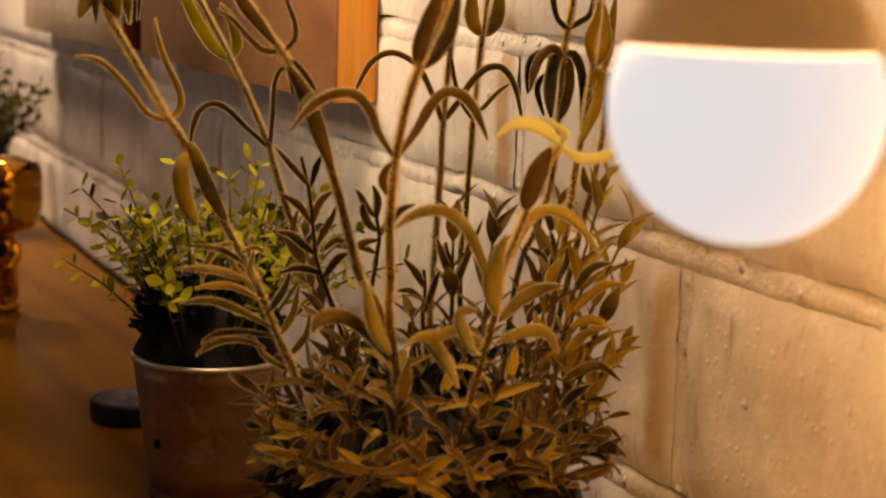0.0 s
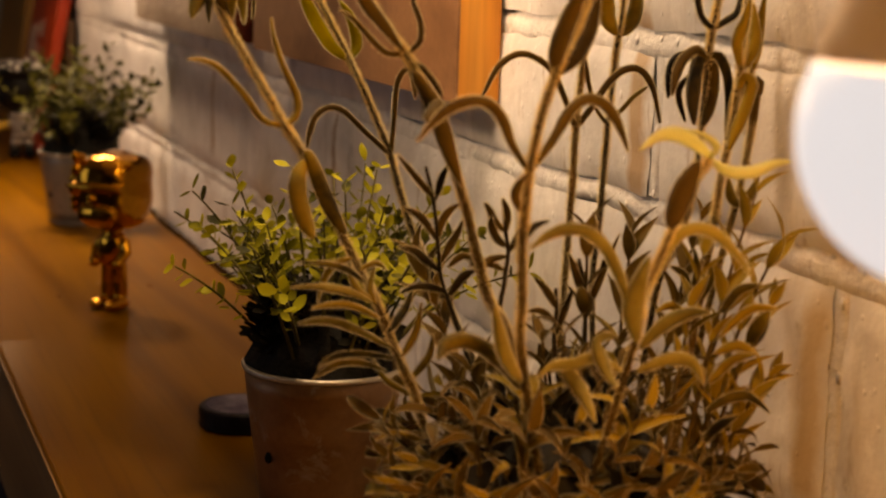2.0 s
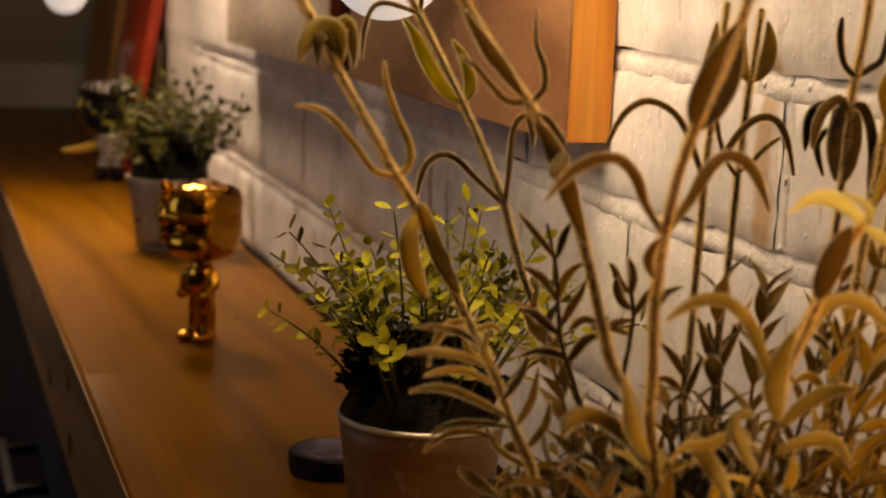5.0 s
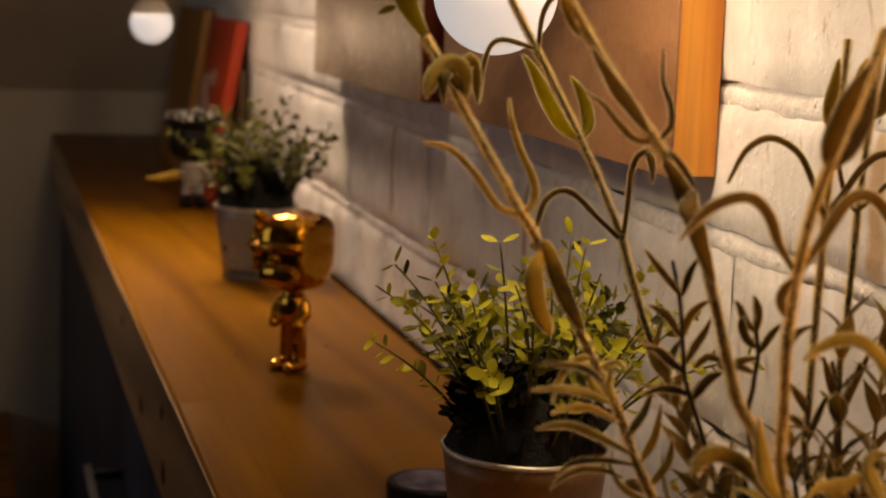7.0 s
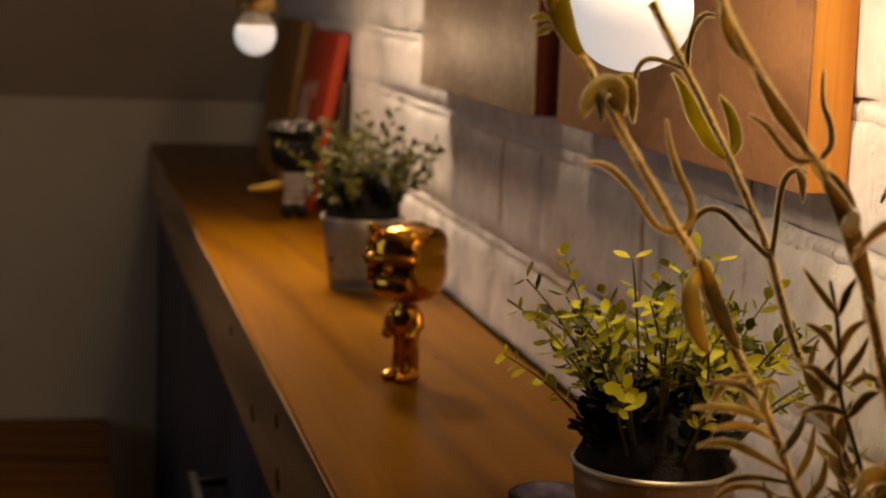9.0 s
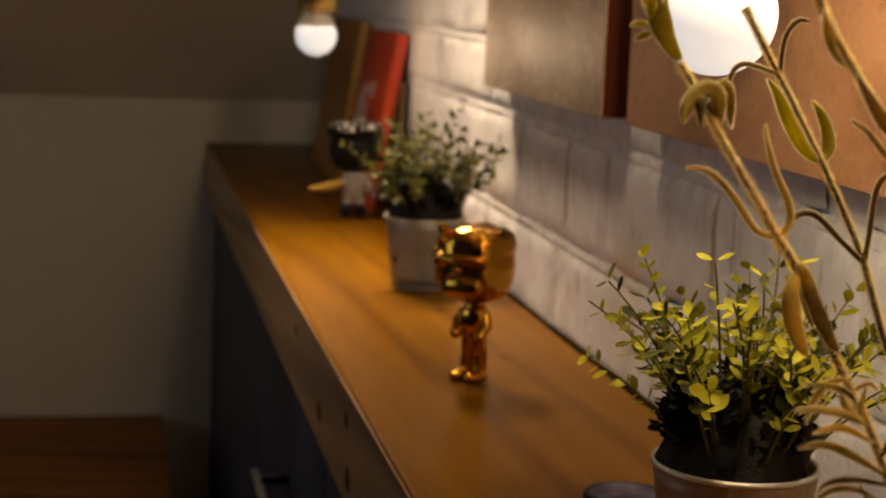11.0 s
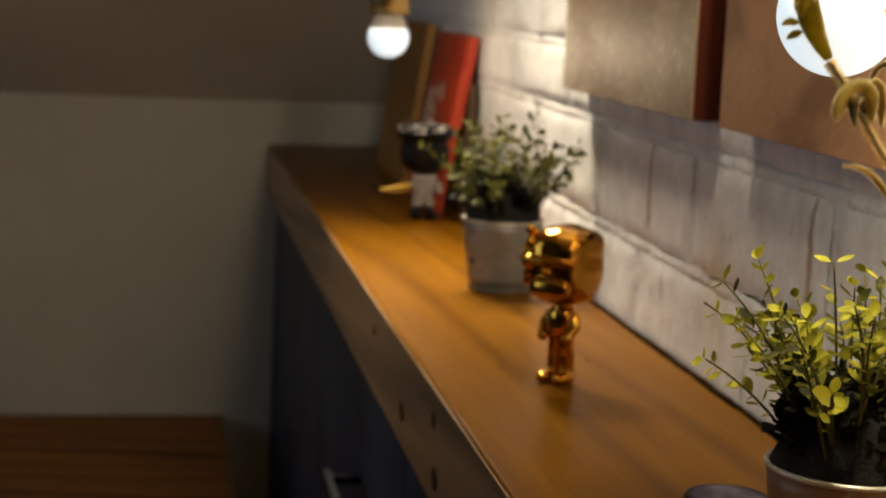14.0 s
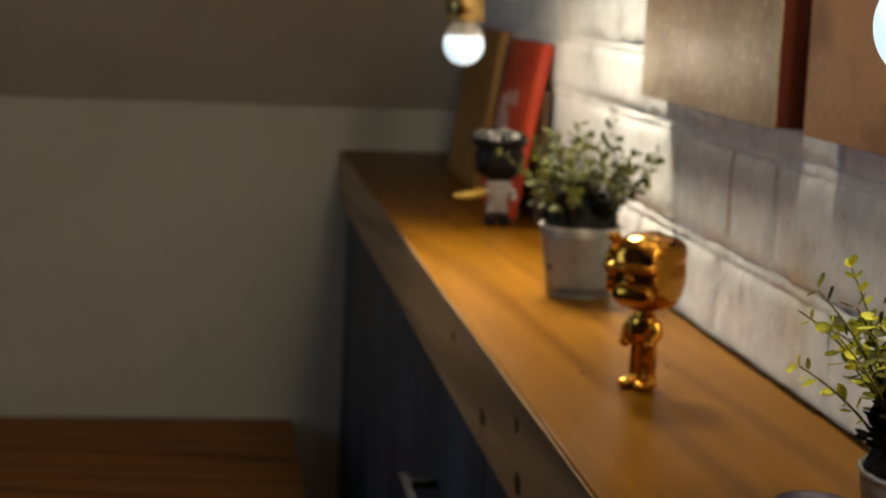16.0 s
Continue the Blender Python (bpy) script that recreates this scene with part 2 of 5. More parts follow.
stain(M_PANEL_A, (0.17, 0.090, 0.040), (1.0, 1.3, 1.3), 5.0, 0.44, 0.66, 0.85)
stain(M_PANEL_A, (0.10, 0.055, 0.03), (1.0, 18.0, 18.0), 3.0, 0.58, 0.70, 0.55)
stain(M_PANEL_A, (0.70, 0.64, 0.54), (1.0, 26.0, 26.0), 3.0, 0.54, 0.68, 0.5)
stain(M_PANEL_B, (0.13, 0.055, 0.022), (1.0, 1.2, 1.8), 4.0, 0.44, 0.62, 0.8)
stain(M_PANEL_B, (0.10, 0.045, 0.02), (1.0, 20.0, 20.0), 3.0, 0.58, 0.70, 0.4)
M_EDGE = mat_wood("orange_pine_edge", (0.42, 0.14, 0.012), (0.64, 0.25, 0.03), (0.70, 0.31, 0.05), "z", 0.5)
M_EDGE_DARK = mat_wood("mahogany_edge", (0.03, 0.004, 0.001), (0.062, 0.010, 0.0025), (0.090, 0.016, 0.004), "z", 0.5)
M_EDGE_DARK.node_tree.nodes["Principled BSDF"].inputs["Specular IOR Level"].default_value = 0.1
M_POT = mat_noisy("whitewashed_zinc", (0.22, 0.205, 0.185), (0.32, 0.30, 0.27), 18.0, 160.0, 0.45, 0.4, 0.12)
stain(M_POT, (0.16, 0.12, 0.09), (1, 1, 1), 38.0, 0.62, 0.68, 0.8)
# orange light bounced off the worktop is put into this pot's tan
M_POT_BOUNCE = mat_noisy("bounce_tinted_zinc", (0.24, 0.125, 0.055), (0.38, 0.225, 0.115), 14.0, 160.0, 0.45, 0.3, 0.12)
stain(M_POT_BOUNCE, (0.50, 0.46, 0.40), (1, 1, 1), 30.0, 0.60, 0.70, 0.5)
M_BLACKPOT = mat_noisy("black_plastic_pot", (0.010, 0.008, 0.006), (0.022, 0.017, 0.012), 20.0, 200.0, 0.5)
M_RIM = mat_noisy("rolled_zinc_rim", (0.55, 0.50, 0.42), (0.70, 0.66, 0.58), 30.0, 200.0, 0.35, 0.5, 0.08)
M_SOIL = mat_noisy("black_foam_soil", (0.004, 0.004, 0.003), (0.012, 0.011, 0.007), 60.0, 300.0, 0.95, bumps=0.8, dist=0.003)
M_OLIVE = mat_leaf("dusty_olive_leaf", (0.010, 0.008, 0.001), (0.34, 0.235, 0.030), sheen=0.2)
# brown leaves; the dark tone also stands for shade in the rear and clump
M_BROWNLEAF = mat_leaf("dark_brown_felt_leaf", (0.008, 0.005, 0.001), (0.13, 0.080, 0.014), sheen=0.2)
M_GOLDLEAF = mat_leaf("golden_felt_leaf", (0.11, 0.088, 0.018), (0.42, 0.345, 0.10), sheen=0.3, through=0.35)
# lit copy of the olive leaf: the backlight is put into its colour
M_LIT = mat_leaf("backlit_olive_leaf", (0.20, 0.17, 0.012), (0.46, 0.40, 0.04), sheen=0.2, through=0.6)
# pale tone carries the strong bulb light on these front leaves
M_PALE = mat_leaf("bulb_lit_pale_leaf", (0.62, 0.61, 0.25), (0.80, 0.80, 0.42), sheen=0.3, through=0.5)
M_STEM = mat_leaf("brown_felt_stem", (0.070, 0.042, 0.009), (0.13, 0.080, 0.018), sheen=0.3)
M_FUZZ = mat_leaf("pale_fuzz", (0.80, 0.70, 0.44), (0.93, 0.85, 0.60), through=0.65)
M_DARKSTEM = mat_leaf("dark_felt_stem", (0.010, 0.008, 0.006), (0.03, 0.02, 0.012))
M_GREEN = mat_leaf("yellow_green_leaf", (0.030, 0.032, 0.003), (0.42, 0.40, 0.030), 0.55, 0.0, 0.38)
M_GREEN_B = mat_leaf("grey_green_leaf", (0.006, 0.007, 0.0015), (0.13, 0.13, 0.022), 0.6, 0.0)
# near-black leaves: the shade inside the foliage is put into their colour
M_SHADELEAF = mat_leaf("shade_black_leaf", (0.004, 0.004, 0.002), (0.012, 0.010, 0.004), 0.8, 0.0)
M_TWIG = mat_leaf("green_twig", (0.06, 0.055, 0.012), (0.14, 0.12, 0.03), 0.7, 0.2)
M_GOLD = mat_noisy("gold_chrome", (0.55, 0.235, 0.022), (0.64, 0.29, 0.032), 30.0, 300.0, 0.13, 1.0, 0.01)
M_BRASS = mat_noisy("brass", (0.48, 0.30, 0.09), (0.60, 0.40, 0.14), 40.0, 300.0, 0.3, 1.0, 0.05)
M_CORD = mat_noisy("black_cord", (0.012, 0.012, 0.012), (0.03, 0.03, 0.03), 80.0, 500.0, 0.8)
M_COLLAR = mat_noisy("bulb_collar", (0.50, 0.48, 0.44), (0.58, 0.56, 0.52), 30.0, 300.0, 0.5)
_n, _l = M_COLLAR.node_tree.nodes, M_COLLAR.node_tree.links
_t, _x = _n.new("ShaderNodeBsdfTranslucent"), _n.new("ShaderNodeMixShader")
_t.inputs[0].default_value, _x.inputs[0].default_value = (0.5, 0.45, 0.38, 1), 0.012
_l.new(_n["Principled BSDF"].outputs[0], _x.inputs[1])
_l.new(_t.outputs[0], _x.inputs[2])
_l.new(_x.outputs[0], _n["Material Output"].inputs[0])
M_RED = mat_noisy("red_cover", (0.44, 0.026, 0.004), (0.62, 0.060, 0.008), 9.0, 160.0, 0.4)
M_PAGES = mat_noisy("yellowed_paper", (0.20, 0.14, 0.08), (0.32, 0.23, 0.14), 40.0, 300.0, 0.8)
M_WHITEPRINT = mat_noisy("white_print", (0.46, 0.32, 0.26), (0.58, 0.44, 0.36), 30.0, 200.0, 0.5)
M_BROWN = mat_noisy("brown_cover", (0.26, 0.115, 0.018), (0.44, 0.205, 0.034), 6.0, 120.0, 0.5)
M_DARKBROWN = mat_noisy("dark_brown_board", (0.07, 0.035, 0.015), (0.12, 0.06, 0.025), 8.0, 140.0, 0.6)
M_TIN = mat_noisy("dark_tin", (0.006, 0.005, 0.008), (0.016, 0.013, 0.018), 30.0, 200.0, 0.4, 0.0)
M_TINTOP = mat_noisy("printed_tin_lid", (0.03, 0.022, 0.05), (0.17, 0.15, 0.20), 40.0, 200.0, 0.4, 0.0, spread=(0.4, 0.6))
for _m in (M_TIN, M_TINTOP):
    _m.node_tree.nodes["Principled BSDF"].inputs["Specular IOR Level"].default_value = 0.12
M_FRAME = mat_noisy("white_window_paint", (0.7, 0.7, 0.7), (0.8, 0.8, 0.8), 5.0, 100.0, 0.5)
M_GLASS, _n, _l, _b = material("window_glass", (1, 1, 1), 0.02)
_b.inputs["Transmission Weight"].default_value = 1.0
M_BULB, _n, _l, _b = material("lit_bulb_glass", (0.9, 0.9, 0.9), 0.4)
_b.inputs["Emission Color"].default_value = (0.85, 0.98, 1.05, 1)
_b.inputs["Emission Strength"].default_value = 0.44
M_BULB_WHITE, _n, _l, _b = material("lit_white_bulb_glass", (0.9, 0.9, 0.9), 0.4)
_b.inputs["Emission Color"].default_value = (0.78, 0.98, 1.16, 1)
_b.inputs["Emission Strength"].default_value = 0.70


# ---- mesh helpers ----
def finish(bm, name, mat, smooth=False):
    me = bpy.data.meshes.new(name)
    bm.normal_update()
    bm.to_mesh(me)
    bm.free()
    for m in (mat if isinstance(mat, (list, tuple)) else [mat]):
        me.materials.append(m)
    if smooth:
        me.polygons.foreach_set("use_smooth", [True] * len(me.polygons))
    return me


def part(name, bm, mat, parent=None, label="", smooth=False, m=None):
    ob = new(name, finish(bm, name, mat, smooth))
    if parent is not None:
        ob.parent = parent
    if m is not None:
        ob.matrix_basis = m
    return tagged(ob, label)


def thing(name, m, label, category, group="", kind=""):
    ob = new(name)
    ob.empty_display_size = 0.05
    ob.matrix_basis = m
    return tagged(ob, label, category, group, kind)


def add_box(bm, x0, x1, y0, y1, z0, z1, bevel=0.0, segs=2, mi=0):
    r = bmesh.ops.create_cube(bm, size=1.0, matrix=Matrix.Translation(((x0 + x1) / 2, (y0 + y1) / 2, (z0 + z1) / 2)) @ Matrix.Diagonal((x1 - x0, y1 - y0, z1 - z0, 1)))
    faces = {f for v in r["verts"] for f in v.link_faces}
    for f in faces:
        f.material_index = mi
    if bevel:
        bmesh.ops.bevel(bm, geom=list({e for v in r["verts"] for e in v.link_edges}), offset=bevel, segments=segs, profile=0.5, affect="EDGES")


def box(*a, **k):
    bm = bmesh.new()
    add_box(bm, *a, **k)
    return bm


def add_lathe(bm, profile, n=40, centre=(0, 0, 0), mi=0, cap=True):
    rings = []
    for r, z in profile:
        if r < 1e-6:
            rings.append([bm.verts.new((centre[0], centre[1], centre[2] + z))])
        else:
            rings.append([bm.verts.new((centre[0] + r * math.cos(2 * math.pi * i / n), centre[1] + r * math.sin(2 * math.pi * i / n), centre[2] + z)) for i in range(n)])
    for a, b in zip(rings, rings[1:]):
        for i in range(n):
            j = (i + 1) % n
            if len(a) == 1 and len(b) == 1:
                continue
            if len(a) == 1:
                f = bm.faces.new((a[0], b[j], b[i]))
            elif len(b) == 1:
                f = bm.faces.new((a[i], a[j], b[0]))
            else:
                f = bm.faces.new((a[i], a[j], b[j], b[i]))
            f.material_index = mi


def lathe(profile, n=40):
    bm = bmesh.new()
    add_lathe(bm, profile, n)
    bmesh.ops.recalc_face_normals(bm, faces=bm.faces)
    return bm


def add_tube(bm, pts, radii, n=7, mi=0):
    rings = []
    pts = [Vector(p) for p in pts]
    for i, p in enumerate(pts):
        d = (pts[min(i + 1, len(pts) - 1)] - pts[max(i - 1, 0)]).normalized()
        s = d.cross(Vector((0.31, 0.9, 0.2))).normalized()
        u = d.cross(s)
        r = radii[i] if isinstance(radii, list) else radii
        rings.append([bm.verts.new(p + r * (math.cos(2 * math.pi * k / n) * s + math.sin(2 * math.pi * k / n) * u)) for k in range(n)])
    for a, b in zip(rings, rings[1:]):
        for k in range(n):
            bm.faces.new((a[k], a[(k + 1) % n], b[(k + 1) % n], b[k])).material_index = mi
    bm.faces.new(rings[0][::-1]).material_index = mi
    bm.faces.new(rings[-1]).material_index = mi


def add_blob(bm, centre, radii, power=2.0, nu=24, nv=14, mi=0, m=None):
    """A rounded box (high power) or an ellipsoid (power 2)."""
    def sg(v, e):
        return math.copysign(abs(v) ** e, v)
    e = 2.0 / power
    rows = []
    for j in range(nv + 1):
        ph = -math.pi / 2 + math.pi * j / nv
        row = []
        for i in range(nu):
            th = 2 * math.pi * i / nu
            p = Vector((radii[0] * sg(math.cos(ph), e) * sg(math.cos(th), e), radii[1] * sg(math.cos(ph), e) * sg(math.sin(th), e), radii[2] * sg(math.sin(ph), e)))
            if m is not None:
                p = m @ p
            row.append(p + Vector(centre))
            if j in (0, nv):
                break
        rows.append([bm.verts.new(p) for p in row])
    for a, b in zip(rows, rows[1:]):
        for i in range(nu):
            k = (i + 1) % nu
            if len(a) == 1:
                f = bm.faces.new((a[0], b[k], b[i]))
            elif len(b) == 1:
                f = bm.faces.new((a[i], a[k], b[0]))
            else:
                f = bm.faces.new((a[i], a[k], b[k], b[i]))
            f.material_index, f.smooth = mi, True


def bezier(a, b, c, n):
    a, b, c = Vector(a), Vector(b), Vector(c)
    return [(1 - t) ** 2 * a + 2 * t * (1 - t) * b + t * t * c for t in (i / n for i in range(n + 1))]


# ---- the room ----
Z_TOP, X_FRONT, Y_END, Z_FLOOR = 0.90, -0.307, 4.27, -0.28
X_FAR, Y_BACK = -3.4, -2.4


def structure(name, bm, mat, label, category):
    return tagged(part(name, bm, mat), label, category, kind="structure")


structure("floor", box(X_FAR - 0.15, 0.2, Y_BACK - 0.15, Y_END + 0.15, Z_FLOOR - 0.1, Z_FLOOR), M_FLOOR, "dark oak floor of an attic room", "floor")
wall_gable = structure("wall_gable", box(0.009, 0.2, Y_BACK - 0.15, Y_END + 0.15, Z_FLOOR, 2.75), M_MORTAR, "white-painted block gable wall with rough mortar joints", "wall")
structure("wall_knee", box(X_FAR - 0.15, 0.0035, Y_END, Y_END + 0.15, Z_FLOOR, 1.10), M_PLASTER, "plain grey-white plastered knee wall under the roof slope", "wall")
structure("wall_back", box(X_FAR - 0.15, 0.0035, Y_BACK - 0.15, Y_BACK, Z_FLOOR, 2.75), M_LOWBOUNCE, "plain unseen wall, dark to cut bounced light", "wall")


def roof_slope():
    bm = bmesh.new()
    z0, rise = 1.012, math.tan(radians(40))
    run = (2.45 - z0) / rise
    prof = [(Y_END + 0.10, z0 - 0.10 * rise), (Y_END - run, 2.45), (Y_BACK - 0.15, 2.45), (Y_BACK - 0.15, 2.6), (Y_END - run + 0.05, 2.6), (Y_END + 0.10, z0 + 0.12)]
    under = lambda y: z0 + (Y_END - y) * rise
    over = lambda y: z0 + 0.12 + (Y_END + 0.10 - y) * (2.6 - z0 - 0.12) / (run + 0.05)
    low = [(2.95, under(2.95)), (2.95, over(2.95)), prof[5], prof[0]]
    high = [prof[1], prof[2], prof[3], prof[4], (2.57, over(2.57)), (2.57, under(2.57))]
    for x0, x1, sect in ((X_FAR - 0.15, -0.46, prof), (-0.46, -0.10, low), (-0.46, -0.10, high), (-0.10, 0.0035, prof)):
        a = [bm.verts.new((x0, y, z)) for y, z in sect]
        b = [bm.verts.new((x1, y, z)) for y, z in sect]
        bm.faces.new(a)
        bm.faces.new(b[::-1])
        for i in range(len(sect)):
            j = (i + 1) % len(sect)
            bm.faces.new((a[i], b[i], b[j], a[j]))
    bmesh.ops.recalc_face_normals(bm, faces=bm.faces)
    return bm


structure("ceiling", roof_slope(), M_CEIL, "painted sloping attic ceiling meeting the knee wall", "ceiling")


# unseen pane, added where the narrow roof light stands
skylight = structure("window_2", box(-0.46, -0.10, -0.27, 0.27, 0.0, 0.006), M_GLASS, "clear unseen skylight pane, added in the roof slope", "skylight")
skylight.matrix_basis = pose(0, 2.80, 2.36, -40, 0, 0)
skylight.visible_shadow = False


def far_wall():
    bm = bmesh.new()
    for y0, y1, z0, z1 in ((Y_BACK, 1.3, Z_FLOOR, 2.75), (2.5, Y_END, Z_FLOOR, 2.75), (1.3, 2.5, Z_FLOOR, 0.75), (1.3, 2.5, 1.95, 2.75)):
        add_box(bm, X_FAR - 0.15, X_FAR, y0, y1, z0, z1)
    return bm


structure("wall_window", far_wall(), M_LOWBOUNCE, "unseen wall, dark to cut bounced light, with a window opening", "wall")
# unseen window, added to go with the cool fill lamp
win = structure("window_1", box(X_FAR - 0.10, X_FAR - 0.09, 1.35, 2.45, 0.80, 1.90), M_GLASS, "clear unseen window pane in a white frame, added for cool fill", "window")
win.visible_shadow = False
for y0, y1, z0, z1 in ((1.3, 1.35, 0.75, 1.95), (2.45, 2.5, 0.75, 1.95), (1.35, 2.45, 0.75, 0.80), (1.35, 2.45, 1.90, 1.95)):
    part("window_frame", box(X_FAR - 0.12, X_FAR - 0.06, y0, y1, z0, z1, bevel=0.004), M_FRAME, win)


# ---- sideboard and worktop ----
def rough_edge_board(x0, x1, y0, y1, z0, z1):
    """A long board with softly worn arrises."""
    bm = bmesh.new()
    n, r = 160, 0.004
    sect = [(x0, z0), (x1, z0), (x1, z1)]
    for k in range(4):
        a = math.pi / 2 + k / 3 * math.pi / 2
        sect.append((x0 + r + r * math.cos(a), z1 - r + r * math.sin(a)))
    rings = []
    for i in range(n + 1):
        y = y0 + (y1 - y0) * i / n
        w = 0.0012 * noise.noise(Vector((y * 3, 1.7, 0)))
        rings.append([bm.verts.new((x + (w if x < x1 - 0.05 else 2.6 * noise.noise(Vector((y * 11, 4.1, 0))) * 0.0012), y, z)) for x, z in sect])
    for a, b in zip(rings, rings[1:]):
        for k in range(len(sect)):
            j = (k + 1) % len(sect)
            bm.faces.new((a[k], b[k], b[j], a[j]))
    bm.faces.new(rings[0])
    bm.faces.new(rings[-1][::-1])
    bmesh.ops.recalc_face_normals(bm, faces=bm.faces)
    return bm


Y_NEAR = -0.53
worktop = thing("worktop", pose(0, 0, 0), "thick honey-coloured oak worktop with a deep knotty front edge", "worktop")
part("board", rough_edge_board(X_FRONT + 0.0015, -0.0040, Y_NEAR, Y_END - 0.003, 0.775, Z_TOP), M_TOP, worktop)


part("front_edge", box(X_FRONT, X_FRONT + 0.006, Y_NEAR, Y_END - 0.003, 0.7745, Z_TOP - 0.0035, bevel=0.001), M_FASCIA, worktop, "front edge in lighter grey-brown for the cool light on it")


def gap_strip():
    """A dark, uneven strip that stands for the shaded gap between board and wall."""
    bm = bmesh.new()
    rows = []
    for i in range(421):
        y = Y_NEAR + (Y_END - 0.004 - Y_NEAR) * i / 420
        a = -0.0070 + 0.0034 * noise.noise(Vector((y * 9, 2.2, 0))) + 0.0020 * noise.noise(Vector((y * 37, 5.2, 0)))
        b = -0.0014 + 0.0005 * noise.noise(Vector((y * 21, 8.2, 0)))
        rise = 0.0042 + 0.0030 * noise.noise(Vector((y * 17, 3.3, 0)))
        rows.append([bm.verts.new((x, y, z)) for x, z in ((a, 0.890), (a, Z_TOP + 0.0007), (b, Z_TOP + rise), (b, 0.890))])
    for p, q in zip(rows, rows[1:]):
        for k in range(4):
            bm.faces.new((p[k], q[k], q[(k + 1) % 4], p[(k + 1) % 4]))
    bmesh.ops.recalc_face_normals(bm, faces=bm.faces)
    return bm


part("gap_strip", gap_strip(), M_GAPSHADE, worktop, "dark uneven strip for the shaded gap along the wall")


def knot(y, z, ry, rz):
    bm = bmesh.new()
    add_blob(bm, (X_FRONT, y, z), (0.0016, ry, rz), nu=16, nv=8)
    part("knot", bm, M_KNOT, worktop, "dark knot in the wood")


for args in ((1.75, 0.815, 0.022, 0.012), (1.52, 0.865, 0.012, 0.010), (1.50, 0.805, 0.018, 0.013), (2.02, 0.86, 0.014, 0.008)):
    knot(*args)


for kx, ky, kr in ((-0.215, 1.62, 0.0040), (-0.105, 1.66, 0.0055)):
    bm = bmesh.new()
    add_blob(bm, (kx, ky, Z_TOP - 0.0006), (kr * 0.6, kr * 2.2, 0.0012), 2.0, 14, 8)
    part("knot", bm, M_KNOT, worktop, "dark knot in the wood", True)


def cabinet(y0, y1, handle_y):
    c = thing("cabinet", pose(0, 0, 0), "slate-grey base cabinet with a flat door under the oak worktop", "cabinet", "base cabinets")
    part("body", box(-0.266, -0.004, y0 + 0.001, y1 - 0.001, Z_FLOOR + 0.08, 0.772), M_DARK, c)
    part("plinth", box(-0.24, -0.02, y0 + 0.001, y1 - 0.001, Z_FLOOR, Z_FLOOR + 0.078), M_DARK, c)
    d = part("door", box(-0.282, -0.268, y0 + 0.004, y1 - 0.004, Z_FLOOR + 0.09, 0.764, bevel=0.0015), M_DOOR, c)
    bm = bmesh.new()
    add_box(bm, -0.340, -0.326, handle_y - 0.13, handle_y + 0.13, 0.557, 0.577, bevel=0.003)
    for s in (-0.1, 0.1):
        add_box(bm, -0.327, -0.2815, handle_y + s - 0.006, handle_y + s + 0.006, 0.561, 0.573)
    part("handle", bm, M_STEEL, d, "dark steel bar handle")


for y0, y1, hy in ((-0.53, 0.67, 0.1), (0.67, 1.87, 1.2), (1.87, Y_END - 0.004, 2.2)):
    cabinet(y0, y1, hy)

bench = thing("bench", pose(0, 0, 0), "low red-brown pine bench against the knee wall", "bench")
for i in range(4):
    y0 = 3.50 + i * 0.1915
    part("plank", box(-2.6, -0.412, y0, y0 + 0.1895, 0.135, 0.165 + 0.0006 * (i % 2), bevel=0.003), M_BENCH, bench)
part("front_board", box(-2.6, -0.412, 3.525, 3.545, -0.06, 0.134), M_DARK, bench)
for x in (-2.5, -1.5, -0.47):
    part("leg", box(x - 0.03, x + 0.03, 3.56, 3.62, Z_FLOOR, 0.134, bevel=0.003), M_DARK, bench)
    part("leg", box(x - 0.03, x + 0.03, 4.17, 4.23, Z_FLOOR, 0.134, bevel=0.003), M_DARK, bench)


# ---- pictures on the gable wall ----
def board_picture(y0, y1, z0, z1, front, face, edge, label):
    p = thing("picture", pose(0, 0, 0), label, "picture", "board pictures on the wall")
    part("panel", box(front, front + 0.0026, y0, y1, z0, z1, bevel=0.0006), face, p)
    for a, b, c, d in ((y0 + 0.001, y0 + 0.02, z0 + 0.001, z1), (y1 - 0.02, y1 - 0.001, z0 + 0.001, z1), (y0 + 0.02, y1 - 0.02, z0 + 0.001, z0 + 0.02), (y0 + 0.02, y1 - 0.02, z1 - 0.02, z1)):
        part("frame_bar", box(front + 0.0026, -0.0018, a, b, c, d), edge, p)


board_picture(1.545, 2.135, 1.189, 1.75, -0.036, M_PANEL_A, M_EDGE_DARK, "weathered beige board picture with dark mahogany sides")
board_picture(0.853, 1.45, 1.191, 1.75, -0.036, M_PANEL_B, M_EDGE, "red-brown board picture with bright orange pine sides")


